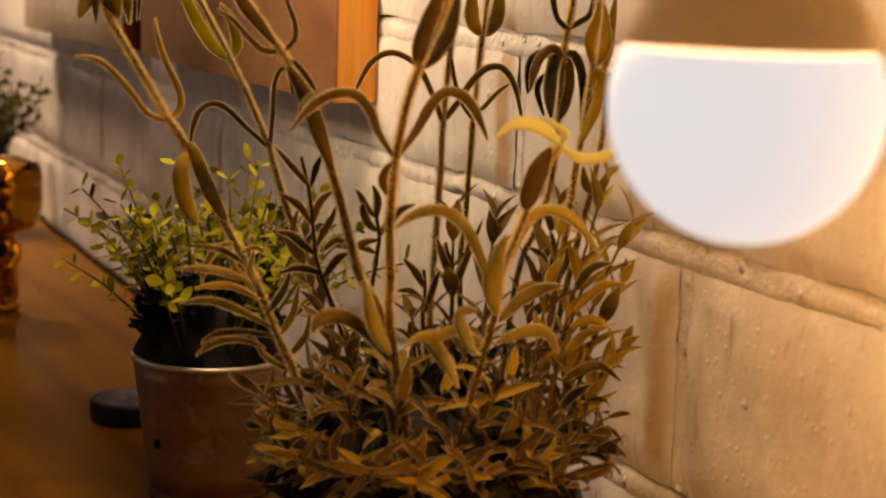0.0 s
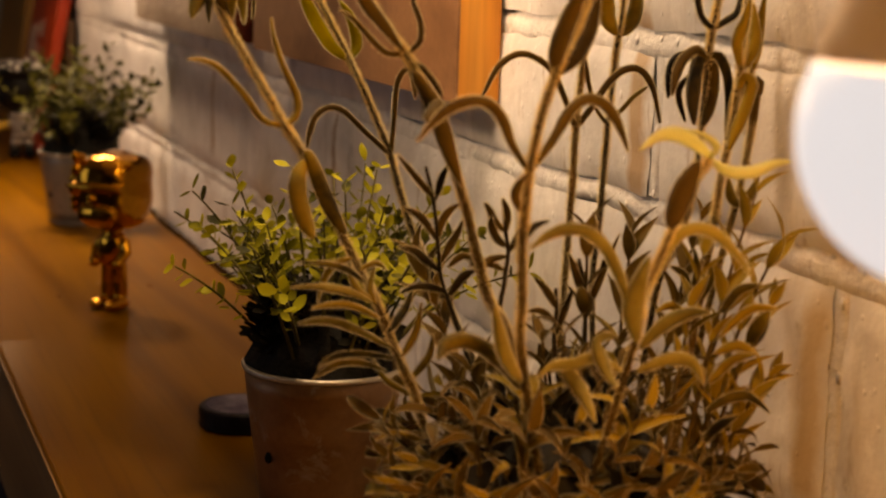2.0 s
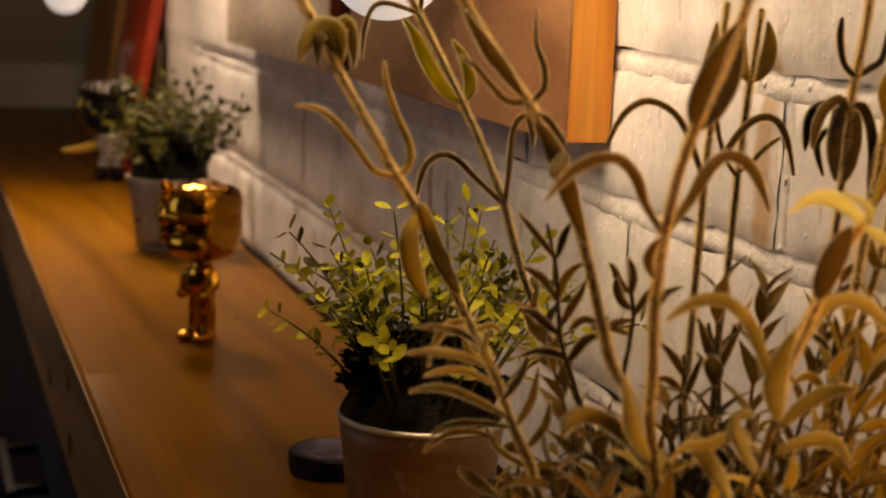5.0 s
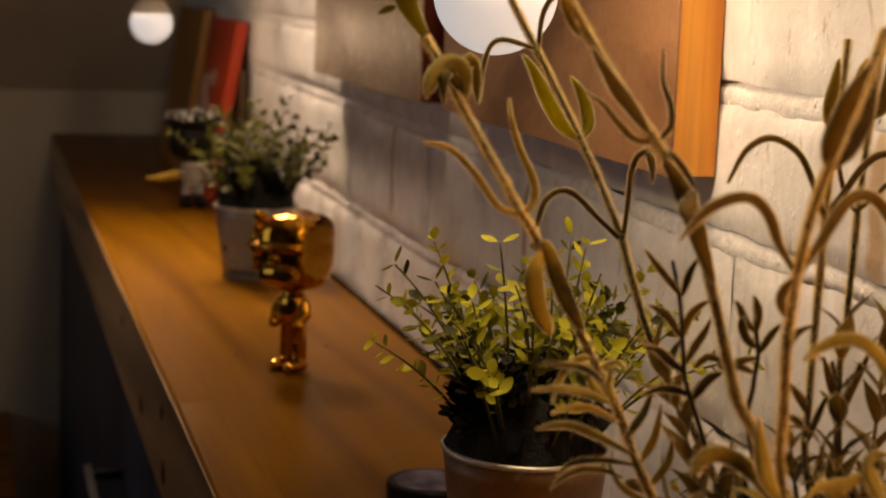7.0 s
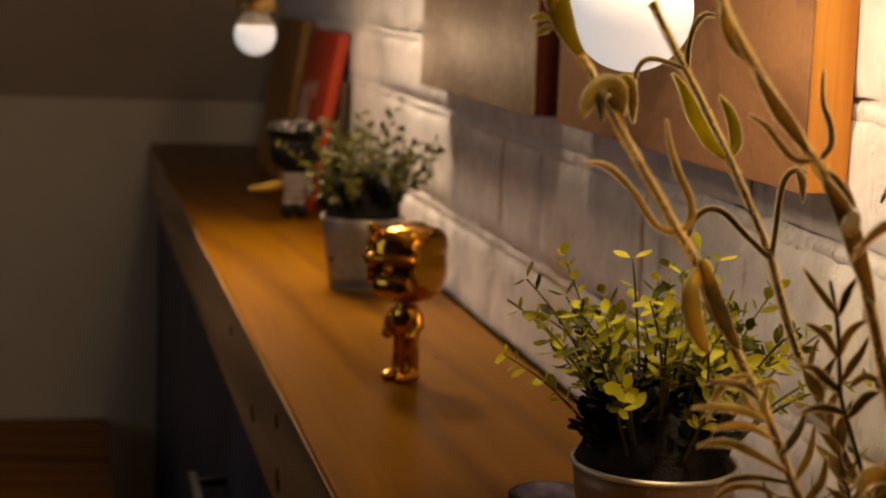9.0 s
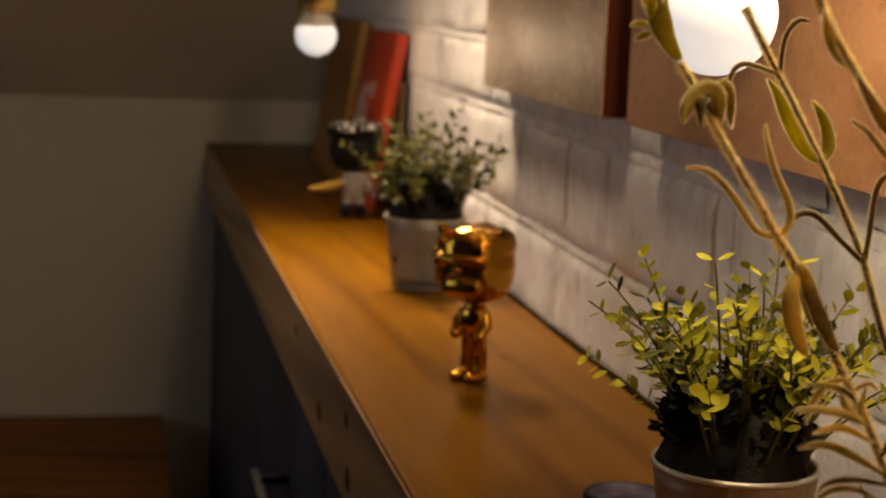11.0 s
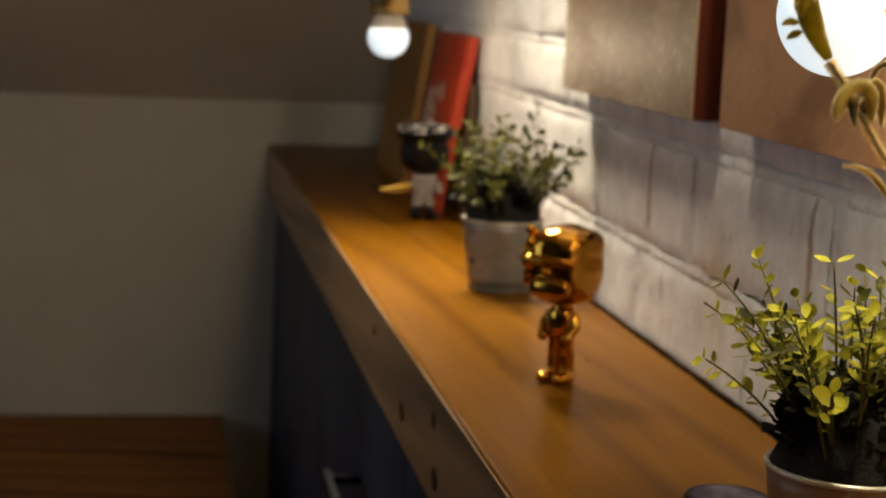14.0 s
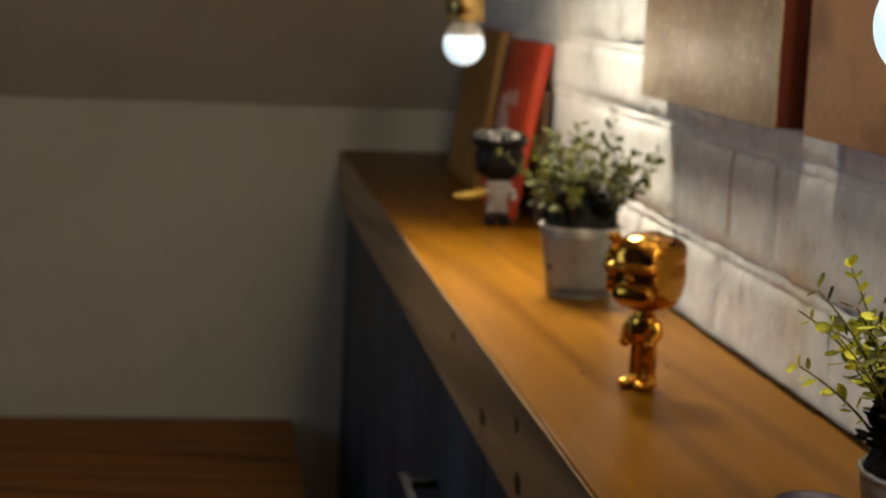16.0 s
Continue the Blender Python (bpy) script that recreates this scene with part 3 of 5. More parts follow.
# ---- pendant bulbs ----
def pendant(x, y, z):
    size = 0.92 if y > 2 else 1.0
    p = thing("pendant_lamp", pose(x, y, z) @ Matrix.Scale(size, 4), "bare lit globe bulb in a brass socket on a black cord", "lamp", "pendant bulbs")
    r = 0.0398
    cut = math.asin(0.016 / r)
    prof = [(0, -r)] + [(r * math.cos(a), r * math.sin(a)) for a in (-math.pi / 2 + (cut + math.pi / 2) * i / 18 for i in range(1, 19))] + [(0, 0.0165)]
    g = part("bulb", lathe(prof, 48), M_BULB_WHITE if y < 0.5 else M_BULB, p, "glowing white glass bulb", True)
    g.visible_shadow = False
    part("collar", lathe([(0.036, 0.017), (0.0365, 0.020), (0.031, 0.030), (0.0245, 0.040), (0.0225, 0.044), (0, 0.044)], 40), M_COLLAR, p, "pale plastic bulb collar", True)
    s = part("socket", lathe([(0, 0.044), (0.037, 0.0445), (0.0395, 0.047), (0.0395, 0.053), (0.0372, 0.055), (0.0372, 0.060), (0.0385, 0.062), (0.0380, 0.098), (0.030, 0.103), (0.012, 0.106), (0.006, 0.12), (0, 0.12)], 40), M_BRASS, p, "polished brass socket", True)
    bm = bmesh.new()
    top = 2.45 - z if y < 2.55 else 1.012 + (Y_END - y) * math.tan(radians(40)) - z
    top /= size
    add_tube(bm, [(0, 0, 0.118), (0.001, 0, (0.118 + top) / 2), (0, 0, top)], 0.003, 8)
    part("cord", bm, M_CORD, p, "black cord", True)


# the two high pendants are unseen, added for light from above
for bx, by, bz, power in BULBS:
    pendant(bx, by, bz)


# ---- pots ----
def pot_parts(p, r_top, r_bot, h, mat=None, rim=None):
    prof = [(0, 0.002), (r_bot - 0.004, 0.001), (r_bot, 0.0), (r_bot + 0.001, 0.004), (r_bot - 0.0005, 0.008)]
    prof += [(r_bot + (r_top - r_bot) * k / 8, 0.008 + (h - 0.012) * k / 8) for k in range(9)]
    prof += [(r_top - 0.002, h - 0.004), (r_bot + 0.5 * (r_top - r_bot), h * 0.5), (r_bot - 0.002, 0.012), (0, 0.012)]
    pot = part("pot", lathe(prof, 56), mat or M_POT, p, "tapered pot", True)
    bm = bmesh.new()
    pts = [((r_top - 0.0005) * math.cos(a), (r_top - 0.0005) * math.sin(a), h - 0.002) for a in (2 * math.pi * i / 56 for i in range(57))]
    add_tube(bm, pts, 0.0022, 8)
    part("rim", bm, rim or M_RIM, pot, "rolled rim", True)
    bm = bmesh.new()
    a = radians(205)
    add_blob(bm, ((r_bot + 0.42 * (r_top - r_bot)) * math.cos(a), (r_bot + 0.42 * (r_top - r_bot)) * math.sin(a), 0.42 * h), (0.0028, 0.0028, 0.0042), nu=12, nv=8)
    part("rivet", bm, M_TIN, pot, "small dark rivet")
    bm = bmesh.new()
    r = r_top - 0.006
    # the soil rises in a black dome that stands for shaded foliage
    add_lathe(bm, [(r, h - 0.022), (r - 0.001, h - 0.012), (r * 0.97, h + 0.004), (r * 0.92, h + 0.018), (r * 0.78, h + 0.033), (r * 0.5, h + 0.043), (0, h + 0.047)], 40)
    for v in bm.verts:
        v.co += 0.014 * noise.noise_vector(v.co * 70) * (v.co.z > h - 0.01)
    part("soil", bm, M_SOIL, p, "black foam soil, domed up for the shade inside the foliage", True)


def leaf_mesh(name, length, width, a0, a1, mat, fold=0.25, n=7, curl=1.0, hem_w=0.0013):
    """A leaf from the origin: a0, a1 are the angles from the stem's direction (z) at its foot and its tip; it leans to +x."""
    bm = bmesh.new()
    p, rows = Vector((0, 0, 0)), []
    for i in range(n + 1):
        t = i / n
        a = radians(a0 + (a1 - a0) * t ** curl)
        d, nrm = Vector((math.sin(a), 0, math.cos(a))), Vector((-math.cos(a), 0, math.sin(a)))
        w = width / 2 * (max(0.16, math.sin(math.pi * t ** 0.7) ** 1.1) if i < n else 0.05)
        rows.append([bm.verts.new(p + Vector((0, -w, 0)) + nrm * w * fold), bm.verts.new(p), bm.verts.new(p + Vector((0, w, 0)) + nrm * w * fold)])
        p = p + d * (length / n)
    # pale hem: a felt margin, kept bright for the rim light on it
    hem, span = random.Random(len(name) + n), Vector((0, 1, 0))
    for left, right in ((0, -1), (2, 1)):
        out = [bm.verts.new(r[left].co + span * right * hem.uniform(0.4, 1.1) * hem_w * (i < n)) for i, r in enumerate(rows)]
        for i in range(n):
            bm.faces.new((rows[i][left], rows[i + 1][left], out[i + 1], out[i])).material_index = 1
    for a, b in zip(rows, rows[1:]):
        for j in range(2):
            bm.faces.new((a[j], a[j + 1], b[j + 1], b[j]))
    me = finish(bm, name, mat, True)
    me.materials.append(M_FUZZ)
    return me


def sprig_plant(name, at, seed, label, leaf_mat, r_top, r_bot, h, sprigs, spread, tall, lsize, pot_mat=None):
    rnd = random.Random(seed)
    p = thing(name, pose(*at), label, "plant", "small potted plants")
    pot_parts(p, r_top, r_bot, h, pot_mat)
    # the extra low sprigs are near-black, for the shade inside the plant
    for i in range(sprigs + 75):
        low = i >= sprigs
        az = 2 * math.pi * (i * 0.618 + rnd.uniform(-0.06, 0.06))
        out = math.sqrt(rnd.uniform(0.02, 1.0))
        r0 = out * r_top * 0.72
        base = Vector((r0 * math.cos(az), r0 * math.sin(az), h - 0.006))
        L = tall * rnd.choice((0.6, 0.75, 0.85, 0.9, 1.0, 1.0)) * rnd.uniform(0.9, 1.05) * (1.0 - 0.3 * out * rnd.random())
        L *= rnd.uniform(0.32, 0.55) if low else 1.0
        reach = spread * out * (rnd.uniform(0.0, 0.18) if low else rnd.uniform(0.3, 1.35))
        az2 = az + rnd.uniform(-0.4, 0.4)
        tip = base + Vector((reach * math.cos(az2), reach * math.sin(az2), L * (1 - 0.35 * out * rnd.random())))
        mid = base + Vector((0.3 * reach * math.cos(az2) + rnd.uniform(-0.014, 0.014), 0.3 * reach * math.sin(az2) + rnd.uniform(-0.014, 0.014), 0.6 * L))
        if at[0] + tip.x > -0.012:
            tip.x = -0.012 - at[0] - 0.01 * rnd.random()
        if at[0] + mid.x > -0.02:
            mid.x = -0.02 - at[0]
        pts = bezier(base, mid, tip, 12)
        bm = bmesh.new()
        add_tube(bm, pts, [0.0014 - 0.0007 * k / 12 for k in range(13)], 5)
        st = part("sprig", bm, M_SHADELEAF if low else M_TWIG, p, smooth=True)
        bm = bmesh.new()
        turn = rnd.uniform(0, 6)
        for k in range(4 + rnd.randrange(3), 13):
            q, d = pts[k], (pts[k] - pts[k - 1]).normalized()
            for s in (0, 1):
                if rnd.random() < 0.24:
                    continue
                ang = turn + k * 1.4 + s * math.pi + rnd.uniform(-0.4, 0.4)
                side = d.orthogonal().normalized()
                side = Matrix.Rotation(ang, 3, d) @ side
                ld = (side * rnd.uniform(0.7, 1.1) + d * rnd.uniform(0.3, 0.9)).normalized()
                up = ld.cross(d).cross(ld)
                up = up.normalized() if up.length > 1e-5 else Vector((0, 0, 1))
                across = ld.cross(up)
                ll, w = lsize * rnd.uniform(0.65, 1.15), lsize * rnd.uniform(0.24, 0.36)
                foot = q + ld * 0.002
                rows = []
                for t, ww, lift in ((0, 0.15, 0), (0.3, 0.85, -0.05), (0.6, 1.0, -0.06), (0.85, 0.6, -0.02), (1.0, 0.05, 0.04)):
                    c = foot + ld * ll * t + up * ll * lift
                    rows.append((bm.verts.new(c - across * w * ww + up * w * 0.3 * ww), bm.verts.new(c), bm.verts.new(c + across * w * ww + up * w * 0.3 * ww)))
                for a, b in zip(rows, rows[1:]):
                    bm.faces.new((a[0], a[1], b[1], b[0])).smooth = True
                    bm.faces.new((a[1], a[2], b[2], b[1])).smooth = True
        part("leaves", bm, M_SHADELEAF if low else leaf_mat, st)
    return p


sprig_plant("potted_plant", (-0.1307, 0.850, Z_TOP), 11, "yellow-green artificial sprig plant in a zinc pot, tan for bounced worktop light", M_GREEN, 0.0570, 0.045, 0.1075, 66, 0.088, 0.151, 0.0128, M_POT_BOUNCE)
sprig_plant("potted_plant", (-0.114, 2.130, Z_TOP), 23, "grey-green artificial sprig plant in a chipped whitewashed zinc pot", M_GREEN_B, 0.0585, 0.046, 0.102, 48, 0.082, 0.152, 0.0150)


# ---- the tall felted plant close to the camera ----
LEAF = {
    "lance": [leaf_mesh("leaf", le, w, a, e, M_OLIVE, 0.5, hem_w=0.00028) for le, w, a, e in ((0.026, 0.0072, 30, 48), (0.023, 0.0066, 38, 60), (0.028, 0.0068, 34, 66), (0.021, 0.0062, 20, 38))],
    "lance_dark": [leaf_mesh("leaf", le, w, a, e, M_BROWNLEAF, 0.5, hem_w=0.00028) for le, w, a, e in ((0.026, 0.0080, 30, 48), (0.023, 0.0074, 38, 60), (0.027, 0.0076, 26, 54))],
    "curl_dark": [leaf_mesh("leaf", le, w, a, e, M_BROWNLEAF, 0.55, n=8, curl=1.2, hem_w=0.00028) for le, w, a, e in ((0.032, 0.0066, 25, 120), (0.029, 0.0062, 40, 130))],
    "under": [leaf_mesh("leaf", le, w, a, e, M_SHADELEAF, 0.30, n=5, hem_w=0.00005) for le, w, a, e in ((0.034, 0.0105, 25, 90), (0.030, 0.0100, 45, 120), (0.036, 0.0110, 15, 70))],
    "curl": [leaf_mesh("leaf", le, w, a, e, M_OLIVE, 0.45, n=8, curl=1.2, hem_w=0.00028) for le, w, a, e in ((0.034, 0.0066, 25, 120), (0.030, 0.0062, 35, 140), (0.032, 0.0068, 20, 95), (0.028, 0.0062, 40, 112), (0.037, 0.0064, 50, 150))],
}
tall = thing("potted_plant", pose(-0.130, 0.440, Z_TOP), "tall felted olive-brown artificial plant with curling leaves in a black pot", "plant")
TALL_AT = Vector((-0.130, 0.440, Z_TOP))
pot_parts(tall, 0.079, 0.064, 0.126, M_BLACKPOT, M_BLACKPOT)
PLANT = random.Random(5)


def put_leaf(parent, kind, foot, along, azimuth, scale=1.0, pick=None):
    """A leaf at foot on a stem that runs along; azimuth 0 points to the wall's far right, in degrees about the stem."""
    along = along.normalized()
    side = Vector((math.cos(radians(azimuth - 22)), math.sin(radians(azimuth - 22)), 0))
    side = (side - along * side.dot(along)).normalized()
    across = along.cross(side)
    me = PLANT.choice(LEAF[kind]) if pick is None else LEAF[kind][PLANT.randrange(pick)]
    ob = new("leaf", me)
    ob.parent = parent
    rot = Matrix((side, across, along)).transposed().to_4x4()
    ob.matrix_basis = Matrix.Translation(foot) @ rot @ Matrix.Scale(scale, 4)
    return ob


ACROSS_ROOM = Vector((0.37, 0.92, -0.10)).normalized()


def smooth_line(points, steps):
    """A smooth line through the points, cut into even steps."""
    pts, fine = [Vector(q) for q in points], []
    for i in range(len(pts) - 1):
        p0, p1, p2, p3 = pts[max(i - 1, 0)], pts[i], pts[i + 1], pts[min(i + 2, len(pts) - 1)]
        for k in range(steps):
            t = k / steps
            fine.append(0.5 * (2 * p1 + (p2 - p0) * t + (2 * p0 - 5 * p1 + 4 * p2 - p3) * t * t + (3 * p1 - p0 - 3 * p2 + p3) * t ** 3))
    return fine + [pts[-1]]


def fuzz(line, radius, count):
    bm = bmesh.new()
    for _ in range(count):
        f = PLANT.uniform(0, len(line) - 1.01)
        i = int(f)
        q, d = line[i].lerp(line[i + 1], f - i), (line[i + 1] - line[i]).normalized()
        o = Matrix.Rotation(PLANT.uniform(0, 6.28), 3, d) @ d.orthogonal().normalized()
        foot, tip = q + o * radius * 0.8, q + o * (radius + PLANT.uniform(0.0007, 0.0024)) + d * PLANT.uniform(-0.0008, 0.0010)
        w = d * 0.00012
        s = o.cross(d) * 0.00012
        a, b, c, t = (bm.verts.new(v) for v in (foot + w, foot - w + s, foot - w - s, tip))
        bm.faces.new((a, b, t))
        bm.faces.new((b, c, t))
        bm.faces.new((c, a, t))
    return bm


def bare_stem(points, radius, mat, fuzzy=True):
    """A tapering hairy stem through the points, from its foot up."""
    fine = [q - TALL_AT for q in smooth_line(points, 5)]
    bm = bmesh.new()
    add_tube(bm, fine, [radius * (1.0 - 0.35 * i / len(fine)) * (1 + 0.14 * noise.noise(fine[i] * 300)) for i in range(len(fine))], 8)
    st = part("stem", bm, mat, tall, smooth=True)
    if fuzzy:
        part("fuzz", fuzz(fine, radius * 0.85, 190 * len(fine)), M_FUZZ, st, "short pale hairs")
    return st


def leaf_width(shape, t):
    if shape == "pod":
        return max(0.28, math.sin(math.pi * min(1.0, 0.06 + 0.94 * t)) ** 0.7) if t < 1 else 0.12
    if shape == "cup":
        return 0.28 + 0.72 * min(1.0, t * 1.5) ** 0.8
    if shape == "drape":
        return min(1.0, 0.5 + 2.2 * t) * (1.0 if t < 0.72 else max(0.05, (1 - t) / 0.28) ** 0.7)
    if shape == "strap":
        return (0.85 + 0.15 * math.sin(3 * t)) * (1.0 if t < 0.8 else 0.45 + 0.55 * (1 - t) / 0.2)
    if shape == "rise":
        return 0.85 * (1 - 0.75 * t ** 2.2) + 0.25 * math.sin(math.pi * t)
    return max(0.16, math.sin(math.pi * t ** 0.78) ** 0.85) if t < 1 else 0.03


def bent_leaf(stem_, points, width, shape, mat, turn=None):
    """A felted leaf that follows the points from its foot to its tip; its rim carries short pale hairs."""
    line = [q - TALL_AT for q in smooth_line(points, max(3, 18 // (len(points) - 1)))]
    n, rows, bm = len(line) - 1, [], bmesh.new()
    turn = PLANT.uniform(-28, 28) if turn is None else turn
    thin = 0.75 if shape in ("pod", "strap", "rise", "cup") else 0.0
    sides = 8 if shape in ("pod", "cup") else 6
    for i, q in enumerate(line):
        d = (line[min(i + 1, n)] - line[max(i - 1, 0)]).normalized()
        side = d.cross(ACROSS_ROOM)
        side = Matrix.Rotation(radians(turn), 3, d) @ (side.normalized() if side.length > 0.05 else d.orthogonal().normalized())
        up = side.cross(d)
        w = width / 2 * leaf_width(shape, i / n) * (1 + 0.10 * noise.noise(q * 160))
        if thin:
            ring = [q + w * (math.cos(2 * math.pi * k / sides) * side + thin * math.sin(2 * math.pi * k / sides) * up) for k in range(sides)]
            rim = (ring[0], ring[sides // 2])
        else:
            lift, thick = up * w * 0.38, up * (0.0003 + 0.05 * w)
            ring = [q + side * w + lift, q + side * w * 0.5 + lift * 0.35 + thick, q + thick * 1.6, q - side * w * 0.5 + lift * 0.35 + thick, q - side * w + lift, q - side * w * 0.5 + lift * 0.35 - thick, q - thick * 0.8, q + side * w * 0.5 + lift * 0.35 - thick]
            rim = (ring[0], ring[4])
        rows.append(([bm.verts.new(v) for v in ring], rim, side, d))
    for (a, *_), (b, *_) in zip(rows, rows[1:]):
        for k in range(len(a)):
            bm.faces.new((a[k], a[(k + 1) % len(a)], b[(k + 1) % len(a)], b[k]))
    bm.faces.new(rows[0][0][::-1])
    bm.faces.new(rows[-1][0])
    bmesh.ops.recalc_face_normals(bm, faces=bm.faces)
    # thin pale strips on both edges stand for rim light on the felt
    for which, sign in ((0, 1), (1, -1)):
        hem = [(bm.verts.new(r[1][which] - r[2] * sign * 0.0001), bm.verts.new(r[1][which] + r[2] * sign * PLANT.uniform(0.00006, 0.00026))) for r in rows]
        for p, q in zip(hem, hem[1:]):
            bm.faces.new((p[0], q[0], q[1], p[1])).material_index = 1
    run = sum((b - a).length for a, b in zip(line, line[1:]))
    for _ in range(int(run / 0.00016)):
        f = PLANT.uniform(0, n - 0.01)
        i, which, sign = int(f), *PLANT.choice(((0, 1), (1, -1)))
        q = rows[i][1][which].lerp(rows[i + 1][1][which], f - i)
        side, d = rows[i][2] * sign, rows[i][3]
        tip = q + side * PLANT.uniform(0.0003, 0.0013) + d * PLANT.uniform(-0.0004, 0.0008)
        bm.faces.new([bm.verts.new(v) for v in (q + d * 0.00010 - side * 0.0002, q - d * 0.00010 - side * 0.0002, tip)]).material_index = 1
    return part("leaf", bm, [mat, M_FUZZ], stem_, smooth=True)


# tan stem with two pods and a folded pair of leaves
stem = bare_stem([(-0.165, 0.455, 1.035), (-0.1918, 0.462, 1.0688), (-0.198, 0.467, 1.0884), (-0.205, 0.472, 1.105), (-0.2138, 0.483, 1.1321), (-0.2238, 0.49, 1.1528), (-0.247, 0.497, 1.2005), (-0.256, 0.502, 1.2155), (-0.2629, 0.512, 1.231), (-0.2747, 0.53, 1.2565), (-0.2826, 0.543, 1.2764), (-0.2903, 0.552, 1.2908)], 0.0021, M_STEM)
bent_leaf(stem, [(-0.2568, 0.502, 1.2147), (-0.267, 0.4996, 1.2181), (-0.2772, 0.4972, 1.2307), (-0.289, 0.4948, 1.2425), (-0.2978, 0.4924, 1.2465), (-0.3055, 0.49, 1.2471)], 0.003, "rise", M_OLIVE)
bent_leaf(stem, [(-0.2541, 0.502, 1.2155), (-0.2486, 0.5046, 1.2203), (-0.2484, 0.5072, 1.2291), (-0.2547, 0.5098, 1.243), (-0.2587, 0.5124, 1.2569), (-0.2593, 0.515, 1.2655)], 0.0033, "rise", M_OLIVE)
bent_leaf(stem, [(-0.2458, 0.495, 1.1988), (-0.2504, 0.4916, 1.1937), (-0.2524, 0.4882, 1.1864), (-0.2512, 0.4848, 1.1757), (-0.2481, 0.4814, 1.1672), (-0.247, 0.478, 1.1638)], 0.0094, "pod", M_OLIVE)
bent_leaf(stem, [(-0.2467, 0.495, 1.2033), (-0.2444, 0.493, 1.199), (-0.2402, 0.491, 1.1871), (-0.2354, 0.489, 1.176), (-0.2313, 0.487, 1.168), (-0.2289, 0.485, 1.1637)], 0.0079, "pod", M_OLIVE)
bent_leaf(stem, [(-0.2467, 0.497, 1.2019), (-0.2426, 0.5015, 1.1957), (-0.2371, 0.506, 1.1865), (-0.2322, 0.5105, 1.1757), (-0.2291, 0.515, 1.17)], 0.0072, "pod", M_STEM)
bent_leaf(stem, [(-0.2737, 0.536, 1.2636), (-0.2766, 0.5338, 1.2758), (-0.2829, 0.5316, 1.2792), (-0.2899, 0.5294, 1.2753), (-0.294, 0.5272, 1.2686), (-0.2961, 0.525, 1.2641)], 0.0098, "blade", M_GOLDLEAF)
bent_leaf(stem, [(-0.2743, 0.536, 1.2647), (-0.2754, 0.5368, 1.2767), (-0.2721, 0.5376, 1.2814), (-0.2693, 0.5384, 1.2757), (-0.2676, 0.5392, 1.2672), (-0.2667, 0.54, 1.2608)], 0.007, "blade", M_OLIVE)
bent_leaf(stem, [(-0.2746, 0.536, 1.2652), (-0.2818, 0.532, 1.2758), (-0.2871, 0.528, 1.276), (-0.2885, 0.524, 1.2684), (-0.2884, 0.52, 1.2623)], 0.0078, "blade", M_OLIVE, 40)
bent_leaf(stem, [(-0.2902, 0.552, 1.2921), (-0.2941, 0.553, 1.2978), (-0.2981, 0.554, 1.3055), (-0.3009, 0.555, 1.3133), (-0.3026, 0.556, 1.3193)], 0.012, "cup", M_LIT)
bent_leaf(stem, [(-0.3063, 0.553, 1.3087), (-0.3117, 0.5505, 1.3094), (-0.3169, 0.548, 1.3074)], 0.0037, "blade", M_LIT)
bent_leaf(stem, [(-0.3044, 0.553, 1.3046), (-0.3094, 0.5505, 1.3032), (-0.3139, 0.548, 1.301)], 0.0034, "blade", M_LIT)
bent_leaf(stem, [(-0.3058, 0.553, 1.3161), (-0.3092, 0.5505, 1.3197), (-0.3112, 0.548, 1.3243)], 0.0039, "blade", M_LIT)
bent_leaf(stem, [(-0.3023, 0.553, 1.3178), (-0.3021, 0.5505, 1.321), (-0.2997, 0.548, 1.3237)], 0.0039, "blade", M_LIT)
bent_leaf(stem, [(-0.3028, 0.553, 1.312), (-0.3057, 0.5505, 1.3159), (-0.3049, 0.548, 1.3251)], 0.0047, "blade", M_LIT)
bent_leaf(stem, [(-0.2226, 0.474, 1.1427), (-0.2348, 0.4627, 1.1509), (-0.2479, 0.4513, 1.1562), (-0.2648, 0.44, 1.1599)], 0.0035, "blade", M_OLIVE)
bent_leaf(stem, [(-0.2181, 0.474, 1.1326), (-0.2346, 0.4627, 1.1409), (-0.252, 0.4513, 1.146), (-0.2682, 0.44, 1.1483)], 0.004, "blade", M_GOLDLEAF)
bent_leaf(stem, [(-0.2135, 0.474, 1.1238), (-0.2317, 0.4627, 1.1335), (-0.2463, 0.4513, 1.137), (-0.2583, 0.44, 1.1382)], 0.0035, "blade", M_OLIVE)
bent_leaf(stem, [(-0.205, 0.474, 1.1075), (-0.2249, 0.4655, 1.119), (-0.2418, 0.457, 1.1273), (-0.2548, 0.4485, 1.1303), (-0.2648, 0.44, 1.1313)], 0.0042, "blade", M_GOLDLEAF)
bent_leaf(stem, [(-0.2028, 0.474, 1.103), (-0.2232, 0.4655, 1.1087), (-0.2387, 0.457, 1.111), (-0.2482, 0.4485, 1.1113), (-0.2547, 0.44, 1.1104)], 0.0037, "blade", M_OLIVE)
bent_leaf(stem, [(-0.2101, 0.474, 1.0976), (-0.2246, 0.4655, 1.1043), (-0.2387, 0.457, 1.1071), (-0.2495, 0.4485, 1.1061), (-0.2574, 0.44, 1.1045)], 0.0037, "blade", M_OLIVE)
bent_leaf(stem, [(-0.1853, 0.474, 1.0606), (-0.1974, 0.4655, 1.0654), (-0.2092, 0.457, 1.0712), (-0.2179, 0.4485, 1.0736), (-0.2263, 0.44, 1.0735)], 0.0032, "blade", M_OLIVE)
